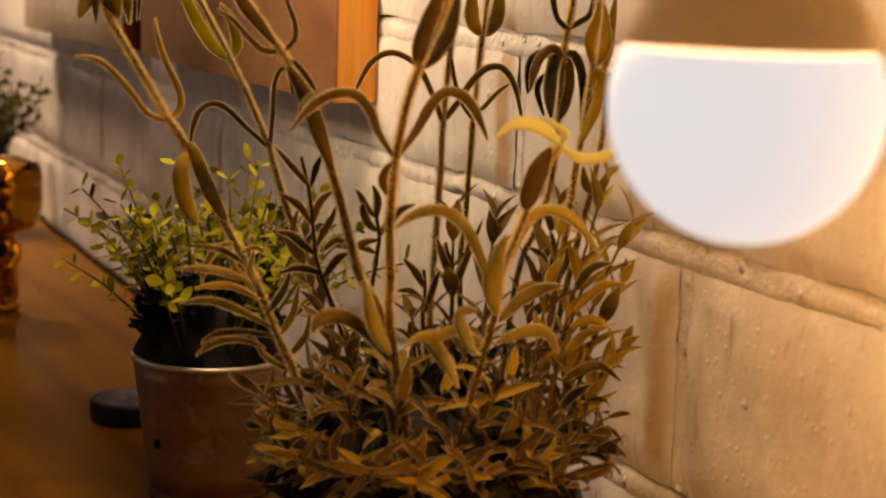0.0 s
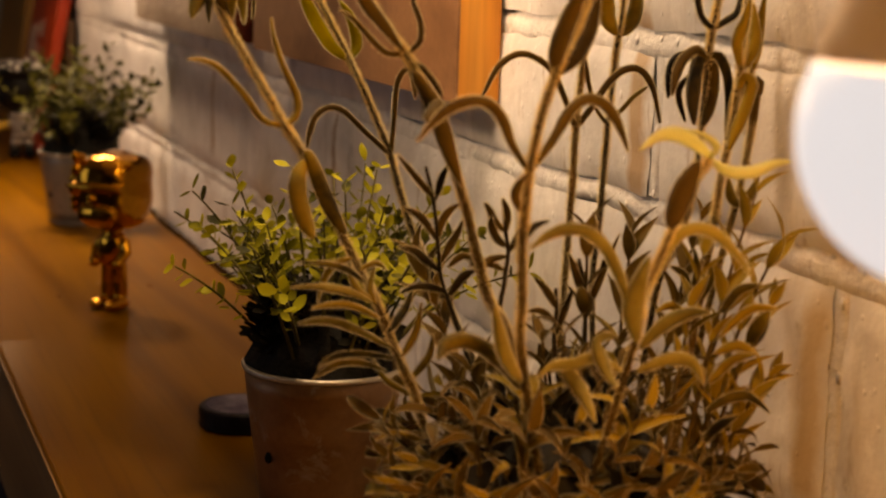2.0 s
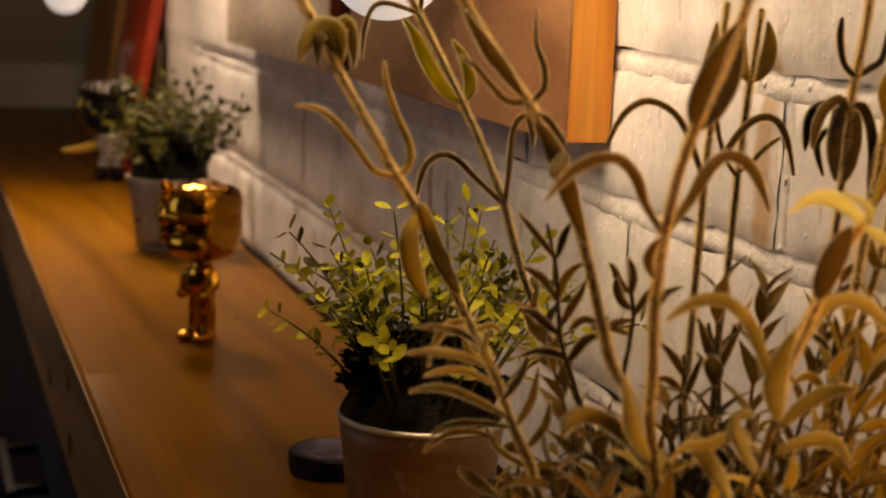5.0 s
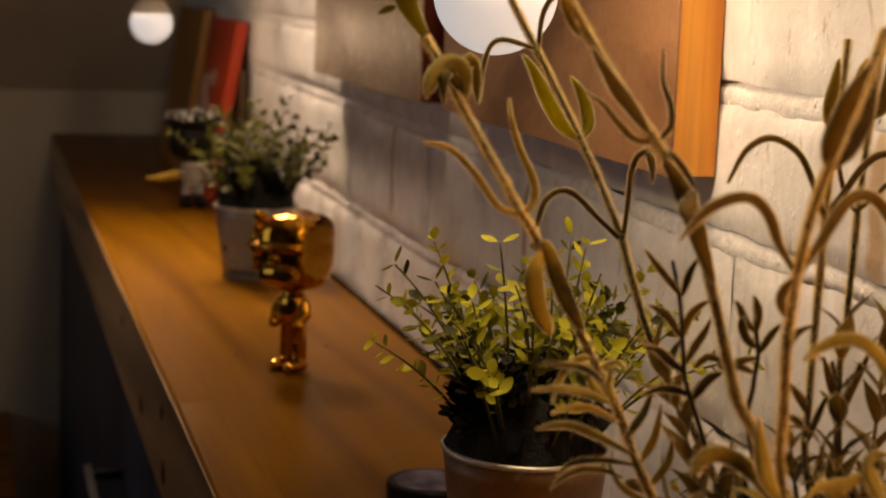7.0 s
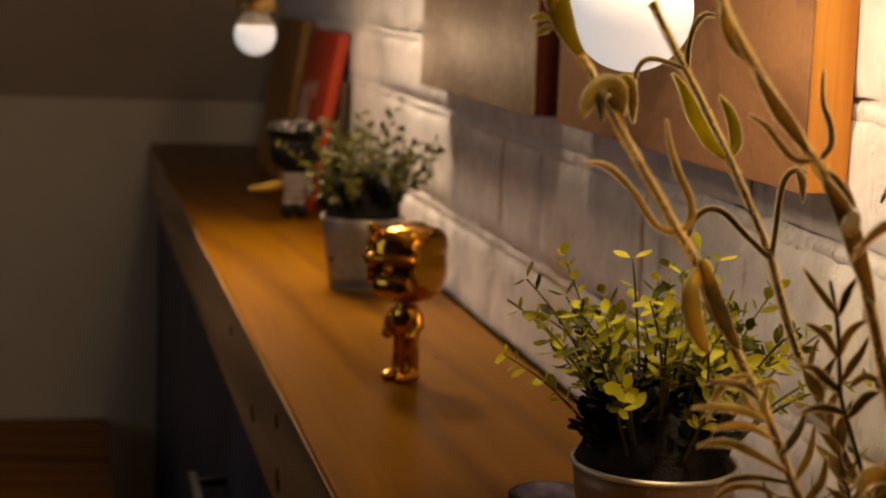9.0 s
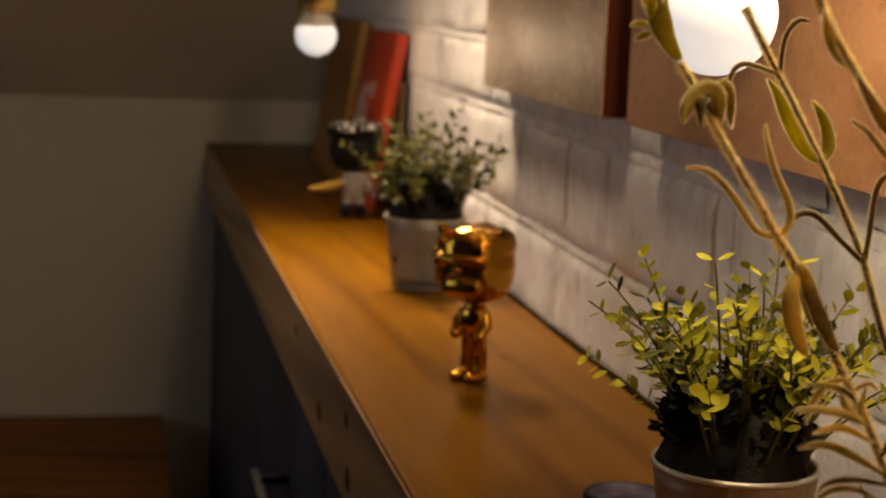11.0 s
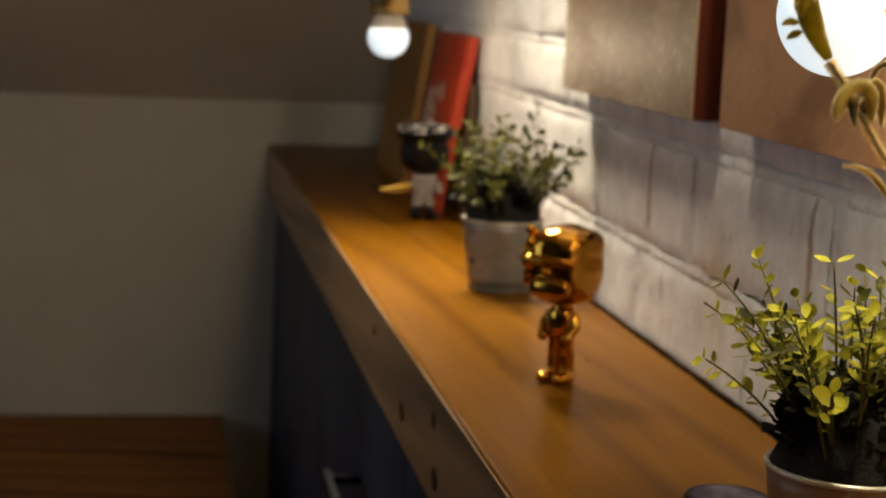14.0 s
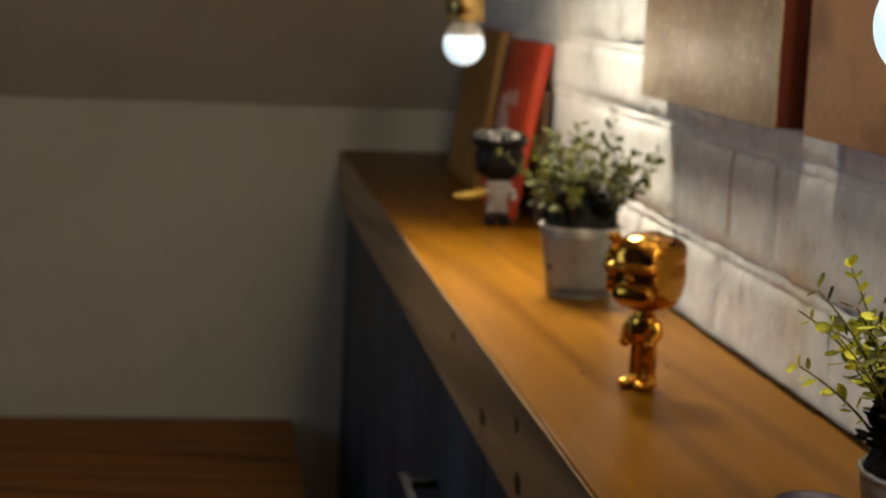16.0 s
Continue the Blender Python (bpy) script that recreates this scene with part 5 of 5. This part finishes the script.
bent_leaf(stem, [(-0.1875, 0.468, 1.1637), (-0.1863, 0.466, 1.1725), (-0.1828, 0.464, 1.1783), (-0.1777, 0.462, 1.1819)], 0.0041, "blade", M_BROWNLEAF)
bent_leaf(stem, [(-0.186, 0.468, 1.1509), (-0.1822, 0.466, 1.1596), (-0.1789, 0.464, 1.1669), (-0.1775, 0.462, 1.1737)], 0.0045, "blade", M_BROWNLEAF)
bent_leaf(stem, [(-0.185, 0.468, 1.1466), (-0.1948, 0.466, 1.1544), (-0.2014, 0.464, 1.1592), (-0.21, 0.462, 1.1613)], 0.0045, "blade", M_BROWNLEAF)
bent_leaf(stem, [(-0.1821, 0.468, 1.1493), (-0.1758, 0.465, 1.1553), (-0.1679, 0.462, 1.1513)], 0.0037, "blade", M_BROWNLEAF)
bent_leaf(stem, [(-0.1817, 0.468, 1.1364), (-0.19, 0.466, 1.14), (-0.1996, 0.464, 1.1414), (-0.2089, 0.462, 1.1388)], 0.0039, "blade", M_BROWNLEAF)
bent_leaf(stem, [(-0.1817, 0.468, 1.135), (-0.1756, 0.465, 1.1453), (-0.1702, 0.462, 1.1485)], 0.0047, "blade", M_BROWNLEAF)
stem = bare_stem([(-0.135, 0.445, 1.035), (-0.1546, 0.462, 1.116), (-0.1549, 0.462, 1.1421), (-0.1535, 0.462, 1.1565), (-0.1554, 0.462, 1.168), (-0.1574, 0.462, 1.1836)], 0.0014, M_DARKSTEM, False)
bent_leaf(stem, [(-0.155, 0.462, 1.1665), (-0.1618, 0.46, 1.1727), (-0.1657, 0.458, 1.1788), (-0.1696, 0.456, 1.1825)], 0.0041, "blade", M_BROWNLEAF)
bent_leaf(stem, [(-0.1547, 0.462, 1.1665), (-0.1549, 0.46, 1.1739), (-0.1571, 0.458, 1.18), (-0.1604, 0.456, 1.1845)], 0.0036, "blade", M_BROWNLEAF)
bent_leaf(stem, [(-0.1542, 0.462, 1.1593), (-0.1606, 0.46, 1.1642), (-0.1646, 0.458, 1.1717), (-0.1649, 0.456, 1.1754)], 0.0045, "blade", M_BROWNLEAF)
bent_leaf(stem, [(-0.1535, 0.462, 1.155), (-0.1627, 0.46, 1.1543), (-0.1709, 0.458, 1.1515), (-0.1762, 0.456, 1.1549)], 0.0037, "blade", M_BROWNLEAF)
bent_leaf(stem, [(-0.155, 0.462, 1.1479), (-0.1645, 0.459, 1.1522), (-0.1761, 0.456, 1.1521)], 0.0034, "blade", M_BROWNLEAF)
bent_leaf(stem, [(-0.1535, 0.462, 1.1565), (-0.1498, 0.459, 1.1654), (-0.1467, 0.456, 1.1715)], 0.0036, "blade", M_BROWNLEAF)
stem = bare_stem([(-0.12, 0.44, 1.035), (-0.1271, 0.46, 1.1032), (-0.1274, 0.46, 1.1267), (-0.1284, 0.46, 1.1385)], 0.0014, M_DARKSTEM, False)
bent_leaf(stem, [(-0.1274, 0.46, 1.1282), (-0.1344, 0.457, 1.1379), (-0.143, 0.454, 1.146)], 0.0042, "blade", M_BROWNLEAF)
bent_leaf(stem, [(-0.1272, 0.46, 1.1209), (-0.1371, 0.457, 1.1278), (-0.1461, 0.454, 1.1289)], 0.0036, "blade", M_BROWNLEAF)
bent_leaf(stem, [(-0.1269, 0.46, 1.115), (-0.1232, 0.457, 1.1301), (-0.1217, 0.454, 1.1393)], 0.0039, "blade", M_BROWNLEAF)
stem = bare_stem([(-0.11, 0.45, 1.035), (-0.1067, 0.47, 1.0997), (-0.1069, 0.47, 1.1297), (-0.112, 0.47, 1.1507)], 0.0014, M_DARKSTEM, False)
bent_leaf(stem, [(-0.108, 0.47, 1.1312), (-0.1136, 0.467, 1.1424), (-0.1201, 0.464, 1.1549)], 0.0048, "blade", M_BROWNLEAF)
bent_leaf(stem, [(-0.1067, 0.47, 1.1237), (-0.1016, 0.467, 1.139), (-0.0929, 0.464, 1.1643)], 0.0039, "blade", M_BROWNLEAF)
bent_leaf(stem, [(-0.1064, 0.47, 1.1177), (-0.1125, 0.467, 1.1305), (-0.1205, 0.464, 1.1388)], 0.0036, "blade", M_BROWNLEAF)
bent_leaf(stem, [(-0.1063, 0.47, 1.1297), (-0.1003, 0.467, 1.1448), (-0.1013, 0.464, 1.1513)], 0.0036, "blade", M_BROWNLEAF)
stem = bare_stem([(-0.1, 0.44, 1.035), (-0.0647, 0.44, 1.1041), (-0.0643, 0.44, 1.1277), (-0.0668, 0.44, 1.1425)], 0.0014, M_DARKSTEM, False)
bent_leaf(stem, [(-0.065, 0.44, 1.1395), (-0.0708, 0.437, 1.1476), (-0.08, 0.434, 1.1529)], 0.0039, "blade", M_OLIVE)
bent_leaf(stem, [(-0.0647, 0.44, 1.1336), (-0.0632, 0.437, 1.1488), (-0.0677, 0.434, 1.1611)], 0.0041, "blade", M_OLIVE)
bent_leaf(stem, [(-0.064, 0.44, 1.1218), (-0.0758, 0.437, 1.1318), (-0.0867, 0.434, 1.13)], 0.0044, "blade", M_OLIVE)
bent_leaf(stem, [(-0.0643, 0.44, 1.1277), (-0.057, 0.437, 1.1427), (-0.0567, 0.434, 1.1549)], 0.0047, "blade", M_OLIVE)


def leafy_shoot(foot, tip, nodes, scale, upright=None, dark=False, under=False):
    foot, tip = Vector(foot) - TALL_AT, Vector(tip) - TALL_AT
    mid = foot.lerp(tip, 0.5) + Vector(((foot.x - tip.x) * 0.12, (foot.y - tip.y) * 0.12, 0.012))
    pts = bezier(foot, mid, tip, 8)
    bm = bmesh.new()
    add_tube(bm, pts, [0.0014 - 0.0008 * k / 8 for k in range(9)], 6)
    st = part("shoot", bm, M_SHADELEAF if under else M_STEM, tall, smooth=True)
    turn = PLANT.uniform(0, 90)
    for k in range(nodes):
        f = (0.28 + 0.72 * k / (nodes - 1)) * 7.99
        i = min(int(f), 7)
        q, d = pts[i].lerp(pts[i + 1], f - i), pts[i + 1] - pts[i]
        for s in (0, 180):
            az, sc = turn + 90 * (k % 2) + s + PLANT.uniform(-20, 20), scale * PLANT.uniform(0.75, 1.15) * (1.0 - 0.25 * (k == nodes - 1))
            kind = "lance" if upright or PLANT.random() < 0.25 else "curl"
            if under:
                put_leaf(st, "under", q, d, az, sc)
                continue
            put_leaf(st, kind + ("_dark" if dark or (not upright and PLANT.random() < 0.30) else ""), q, d, az, sc)


# shoots that stand out of the clump, then the dense clump itself
for foot, tip in (((-0.165, 0.47, 1.050), (-0.190, 0.490, 1.150)), ((-0.110, 0.46, 1.050), (-0.108, 0.470, 1.165)),
                  ((-0.075, 0.42, 1.050), (-0.043, 0.420, 1.190)), ((-0.070, 0.42, 1.050), (-0.027, 0.420, 1.166)), ((-0.070, 0.41, 1.045), (-0.038, 0.410, 1.135)), ((-0.085, 0.42, 1.050), (-0.070, 0.420, 1.160)),
                  ((-0.070, 0.40, 1.045), (-0.045, 0.395, 1.105)), ((-0.080, 0.45, 1.050), (-0.050, 0.460, 1.170)), ((-0.090, 0.47, 1.050), (-0.078, 0.480, 1.160)), ((-0.070, 0.43, 1.050), (-0.035, 0.440, 1.150))):
    # rear shoots take dark leaves, as silhouettes before the lit wall
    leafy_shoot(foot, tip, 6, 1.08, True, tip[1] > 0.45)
# most rim and clump shoots take dark leaves, for the shade among them
for i in range(13):
    az = radians(150 + 15 * i + PLANT.uniform(-4, 4))
    leafy_shoot((TALL_AT.x + 0.060 * math.cos(az), TALL_AT.y + 0.060 * math.sin(az), 1.026),
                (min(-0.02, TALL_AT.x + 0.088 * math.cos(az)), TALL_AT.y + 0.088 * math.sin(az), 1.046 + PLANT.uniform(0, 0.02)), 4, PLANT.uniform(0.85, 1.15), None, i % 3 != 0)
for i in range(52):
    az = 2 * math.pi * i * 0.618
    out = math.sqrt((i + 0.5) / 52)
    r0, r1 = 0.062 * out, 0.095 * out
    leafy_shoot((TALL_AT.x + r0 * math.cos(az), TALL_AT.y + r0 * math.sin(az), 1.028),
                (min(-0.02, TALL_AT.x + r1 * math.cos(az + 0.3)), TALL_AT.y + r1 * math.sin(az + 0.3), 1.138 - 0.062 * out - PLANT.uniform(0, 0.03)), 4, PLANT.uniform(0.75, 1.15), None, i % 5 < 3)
# inner shoots of shade-black leaves darken the gaps in the clump
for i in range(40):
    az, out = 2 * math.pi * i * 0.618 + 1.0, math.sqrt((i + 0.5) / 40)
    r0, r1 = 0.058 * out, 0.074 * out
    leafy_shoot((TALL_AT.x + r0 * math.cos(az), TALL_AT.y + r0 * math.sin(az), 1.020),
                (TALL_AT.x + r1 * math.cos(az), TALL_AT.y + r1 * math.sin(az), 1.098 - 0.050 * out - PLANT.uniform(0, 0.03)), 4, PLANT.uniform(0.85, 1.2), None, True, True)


# ---- figurines, books and the tin ----
def one_piece(ob, voxel):
    """Melts the overlapping lumps of a moulded toy into one skin."""
    mod = ob.modifiers.new("skin", "REMESH")
    mod.mode, mod.voxel_size, mod.use_smooth_shade = "VOXEL", voxel, True
    ease = ob.modifiers.new("ease", "SMOOTH")
    ease.factor, ease.iterations = 0.5, 3


def gold_figurine():
    bm = bmesh.new()
    add_blob(bm, (0, 0, 0.1285), (0.0390, 0.0360, 0.0415), 2.9, 64, 48)
    add_blob(bm, (0, 0.003, 0.150), (0.0396, 0.0370, 0.0230), 2.3, 48, 32)
    add_blob(bm, (0, -0.034, 0.137), (0.036, 0.0075, 0.0035), 3.0)
    add_blob(bm, (0.003, -0.033, 0.108), (0.026, 0.0085, 0.012), 2.4)
    add_blob(bm, (0.0, -0.0365, 0.126), (0.006, 0.006, 0.005))
    rnd = random.Random(4)
    for k in range(15):
        a, z = radians(195 + 42 * math.sin(k * 2.4)), 0.108 + 0.0042 * k
        r = 0.043 - 0.10 * max(0.0, z - 0.150)
        add_blob(bm, (r * math.cos(a), 0.9 * r * math.sin(a), z), [rnd.uniform(0.0055, 0.0085)] * 3, 2.0, 14, 10)
    add_blob(bm, (0, 0, 0.082), (0.011, 0.011, 0.012))
    add_blob(bm, (0, 0, 0.068), (0.0162, 0.0135, 0.019), 2.6)
    for s in (-1, 1):
        add_tube(bm, [(s * 0.015, 0, 0.076), (s * 0.021, -0.004, 0.064), (s * 0.017, -0.012, 0.054)], [0.006, 0.0055, 0.005], 10)
        add_blob(bm, (s * 0.016, -0.013, 0.052), (0.0065, 0.0065, 0.0065))
        add_tube(bm, [(s * 0.0075, 0, 0.056), (s * 0.008, 0.001, 0.03), (s * 0.0085, 0, 0.006)], [0.0080, 0.0082, 0.0085], 12)
        add_blob(bm, (s * 0.0105, -0.008, 0.0065), (0.009, 0.017, 0.0065), 2.6)
    for v in bm.verts:
        if v.co.z > 0.086:
            v.co += (v.co - Vector((0, 0, 0.13))).normalized() * (0.0022 * noise.noise(v.co * 40) + 0.0008 * noise.noise(v.co * 110))
    ob = part("figurine", bm, M_GOLD, m=pose(-0.165, 1.548, Z_TOP, 0, 0, -48))
    one_piece(ob, 0.0011)
    tagged(ob, "shiny gold big-headed toy figurine standing on the oak worktop", "figurine")


gold_figurine()


def mat_toy():
    """Moulded vinyl: black shoes and head, pale striped body, yellow at one side, black and white curls on top."""
    m, nt, ln, b = material("painted_toy_vinyl", (0.5, 0.5, 0.5), 0.4)
    sep = nt.new("ShaderNodeSeparateXYZ")
    tc = nt.new("ShaderNodeTexCoord")
    ln.new(tc.outputs["Object"], sep.inputs[0])

    def over(src, edge, low, high):
        up = nt.new("ShaderNodeMath")
        up.operation = "GREATER_THAN"
        up.inputs[1].default_value = edge
        ln.new(src, up.inputs[0])
        return mixed(nt, ln, low, high, up.outputs[0])

    wave = nt.new("ShaderNodeTexWave")
    wave.bands_direction = "Z"
    wave.inputs["Scale"].default_value, wave.inputs["Distortion"].default_value = 26.0, 1.5
    ln.new(tc.outputs["Object"], wave.inputs["Vector"])
    stripes = ramp(nt, ln, wave.outputs[0], [(0.35, (0.20, 0.17, 0.14)), (0.55, (0.62, 0.58, 0.52))])
    vor = nt.new("ShaderNodeTexVoronoi")
    vor.feature = "DISTANCE_TO_EDGE"
    vor.inputs["Scale"].default_value = 72.0
    ln.new(tc.outputs["Object"], vor.inputs["Vector"])
    curls = ramp(nt, ln, vor.outputs["Distance"], [(0.26, (0.004, 0.004, 0.004)), (0.31, (0.80, 0.78, 0.74))])
    c = over(sep.outputs[2], 0.022, (0.008, 0.008, 0.008), stripes.outputs[0])
    c = over(sep.outputs[2], 0.084, c, (0.010, 0.009, 0.009))
    c = over(sep.outputs[0], -0.024, over(sep.outputs[2], 0.084, (0.55, 0.36, 0.06), (0.010, 0.009, 0.009)), c)
    b.inputs["Specular IOR Level"].default_value = 0.15
    ln.new(over(sep.outputs[2], 0.157, c, curls.outputs[0]), b.inputs["Base Color"])
    return m


def curly_figurine():
    bm = bmesh.new()
    add_blob(bm, (0, 0, 0.122), (0.046, 0.041, 0.040), 2.4, 32, 18)
    add_blob(bm, (0, 0, 0.158), (0.054, 0.048, 0.019), 2.2, 64, 32)
    for k in range(46):
        a, r = k * 2.4, 0.050 * math.sqrt((k + 0.5) / 46)
        add_blob(bm, (r * math.cos(a), 0.9 * r * math.sin(a), 0.160 + 0.016 * math.sqrt(max(0.0, 1 - (r / 0.054) ** 2))), (0.0058, 0.0058, 0.0050), 2.0, 10, 6)
    add_blob(bm, (0, 0, 0.060), (0.020, 0.015, 0.028), 2.4, 20, 12)
    add_blob(bm, (0, -0.012, 0.078), (0.024, 0.008, 0.007), 2.4, 20, 12)
    for s in (-1, 1):
        add_tube(bm, [(s * 0.010, 0, 0.040), (s * 0.012, 0, 0.012)], [0.010, 0.010], 10)
        add_blob(bm, (s * 0.013, -0.006, 0.009), (0.011, 0.016, 0.009), 2.6, 16, 10)
    add_tube(bm, [(-0.012, 0, 0.066), (-0.040, -0.008, 0.058), (-0.062, -0.010, 0.054)], [0.009, 0.0085, 0.007], 10)
    add_tube(bm, [(-0.060, -0.010, 0.054), (-0.084, -0.010, 0.053)], [0.0065, 0.0035], 8)
    add_tube(bm, [(0.014, 0, 0.070), (0.028, -0.010, 0.060), (0.026, -0.018, 0.050)], [0.008, 0.0075, 0.007], 10)
    ob = part("figurine", bm, mat_toy(), m=pose(-0.115, 2.855, Z_TOP, 0, 0, 0))
    one_piece(ob, 0.0016)
    tagged(ob, "small toy figurine with black and white curly hair", "figurine")


curly_figurine()


def leaning_board(y0, y1, foot, height, thick, lean, mat, name, label, category):
    """A flat thing that stands on the worktop and leans back on the gable wall. foot: how far its front lower edge is from the wall."""
    p = thing(name, pose(-foot, (y0 + y1) / 2, Z_TOP, 0, lean, 0), label, category)
    w = (y1 - y0) / 2
    if category == "book":
        part("front_cover", box(0, 0.0025, -w, w, 0.0, height, bevel=0.0008), mat, p)
        part("back_cover", box(thick - 0.0025, thick, -w, w, 0.0, height, bevel=0.0008), mat, p)
        part("spine", box(0.0025, thick - 0.0025, -w, -w + 0.003, 0.0, height), mat, p)
        part("page_block", box(0.0027, thick - 0.0027, -w + 0.0032, w - 0.004, 0.004, height - 0.004), M_PAGES, p, "yellowed page block")
    else:
        part("panel", box(0, thick, -w, w, 0.0, height, bevel=0.0015), mat, p)
    return p, w


red, w = leaning_board(2.95, 3.30, 0.082, 0.340, 0.020, 10.0, M_RED, "book", "large red book with a pale printed cover leaning on the wall", "book")
for y0, y1, z0, z1 in ((0.02, 0.15, 0.10, 0.118), (0.03, 0.14, 0.121, 0.142), (0.06, 0.15, 0.145, 0.166), (0.03, 0.052, 0.145, 0.190), (0.07, 0.115, 0.169, 0.205), (0.12, 0.145, 0.169, 0.225),
                       (0.055, 0.068, 0.200, 0.238), (-0.005, 0.02, 0.150, 0.160), (0.08, 0.11, 0.210, 0.222), (0.005, 0.045, 0.218, 0.226), (-0.02, 0.0, 0.205, 0.240)):
    part("print", box(-0.0012, 0.0002, y0, y1, z0, z1), M_WHITEPRINT, red, "pale printed picture")
part("label", box(-0.0012, 0.0002, -w + 0.01, -w + 0.06, 0.10, 0.13), M_WHITEPRINT, red, "white printed label")
leaning_board(3.42, 3.86, 0.075, 0.350, 0.018, 8.0, M_BROWN, "book", "tall brown book leaning against the wall", "book")
leaning_board(2.93, 3.16, 0.030, 0.245, 0.012, 2.5, M_DARKBROWN, "wooden_board", "thin dark brown wooden board leaning on the wall", "board")

tin = thing("tin", pose(-0.138, 1.066, Z_TOP), "small flat dark tin with a printed lid lying on the worktop", "tin")
part("base", lathe([(0, 0), (0.033, 0), (0.035, 0.002), (0.035, 0.009), (0, 0.009)], 40), M_TIN, tin, smooth=False)
part("lid", lathe([(0, 0.009), (0.0358, 0.0092), (0.0358, 0.0165), (0.0345, 0.018), (0.031, 0.0182), (0.0305, 0.0176), (0, 0.0178)], 40), [M_TIN], tin)
part("lid_print", lathe([(0, 0.0179), (0.030, 0.0179), (0.030, 0.0183), (0, 0.0184)], 40), M_TINTOP, tin, "printed white and violet lid top")


# ---- blocks of the gable wall ----
JOINTS, LENGTH = (0.884, 1.012, 1.150, 1.250, 1.365, 1.480), 0.4075


def block_mesh(seed, y0, y1, z0, z1):
    """One block face with uneven, softly rounded edges; the origin is its centre."""
    w, h = (y1 - y0) / 2, (z1 - z0) / 2
    bm = bmesh.new()
    ny, nz = 36, 12
    off = Vector((seed * 3.7, seed * 1.3, 0))
    grid = []
    for i in range(ny + 1):
        col = []
        for j in range(nz + 1):
            y, z = -w + 2 * w * i / ny, -h + 2 * h * j / nz
            edge = i in (0, ny) or j in (0, nz)
            rim = i in (1, ny - 1) or j in (1, nz - 1)
            q = Vector((y * 30, z * 30, 0)) + off
            if edge:
                y += 0.0026 * noise.noise(q) + 0.0018 * noise.noise(q * 3.1)
                z += 0.0026 * noise.noise(q + Vector((0, 0, 5))) + 0.0018 * noise.noise(q * 3.1 + Vector((0, 0, 5)))
                x = 0.0026 + 0.0020 * noise.noise(q * 1.3 + Vector((0, 0, 9)))
            else:
                x = 0.0012 * noise.noise(q * 0.47 + Vector((0, 0, 3))) + 0.0006 * noise.noise(q * 1.6 + Vector((0, 0, 6))) + (0.0007 if rim else 0.0)
            col.append(bm.verts.new((x, y, z)))
        grid.append(col)
    for a, b in zip(grid, grid[1:]):
        for j in range(nz):
            bm.faces.new((a[j], a[j + 1], b[j + 1], b[j])).smooth = True
    return finish(bm, "block", M_PAINT)


gap = 0.0076
for c in range(5):
    z0, z1 = JOINTS[c] + gap, JOINTS[c + 1] - gap
    y = (0.41 if c % 2 else 0.615) - LENGTH * 2
    k = 0
    while y < Y_END:
        a, b = max(y, -0.8) + gap * 0.8, min(y + LENGTH, Y_END) - gap * 0.8
        if b - a > 0.03:
            ob = new("block", block_mesh(c * 20 + k, a, b, z0, z1))
            ob.parent = wall_gable
            ob.location = (0, (a + b) / 2, (z0 + z1) / 2)
        y += LENGTH
        k += 1


def mortar_ridges():
    """Uneven painted mortar squeezed out of the joints."""
    def strip(fixed, a, b, upright, seed):
        bm = bmesh.new()
        n = max(10, int((b - a) / 0.005))
        rings = []
        for i in range(n + 1):
            t = a + (b - a) * i / n
            q = Vector((t * 9, seed * 7.1, 0))
            half = 0.0082 + 0.0032 * noise.noise(q) + 0.0020 * noise.noise(q * 4)
            shift = (0.0 if upright else -0.002) + 0.0042 * noise.noise(q * 1.5 + Vector((0, 3, 0))) + 0.0016 * noise.noise(q * 6 + Vector((0, 5, 0)))
            proud = 0.0004 - 0.0010 * noise.noise(q * 2.5 + Vector((0, 0, 7))) - 0.0005 * noise.noise(q * 9)
            ring = []
            lo, hi = (0.0012 + (0.0025 if upright else 0.006) * max(0.0, noise.noise(q * 1.7 + Vector((0, 0, k)))) for k in (11, 23))
            for s, x in ((-1.2, 0.005), (-0.75, 0.0018 + proud * 0.8 + lo * 0.3), (-0.3, 0.0016 + proud * 1.3), (0.25, 0.0020 + proud * 1.3), (0.75, 0.0030 + hi * 0.3), (1.2, 0.005)):
                o = fixed + shift + s * half
                ring.append(bm.verts.new((x, o, t) if upright else (x, t, o)))
            rings.append(ring)
        for p, r in zip(rings, rings[1:]):
            for k in range(5):
                bm.faces.new((p[k], p[k + 1], r[k + 1], r[k])).smooth = True
        bmesh.ops.recalc_face_normals(bm, faces=bm.faces)
        part("mortar_joint", bm, M_MORTAR, wall_gable)

    for c in range(6):
        strip(JOINTS[c], -0.8, Y_END, False, c)
    for c in range(5):
        y, k = (0.41 if c % 2 else 0.615) - LENGTH, 0
        while y < Y_END - 0.02:
            strip(y, JOINTS[c] + 0.008, JOINTS[c + 1] - 0.008, True, 20 + c * 20 + k)
            y += LENGTH
            k += 1


mortar_ridges()
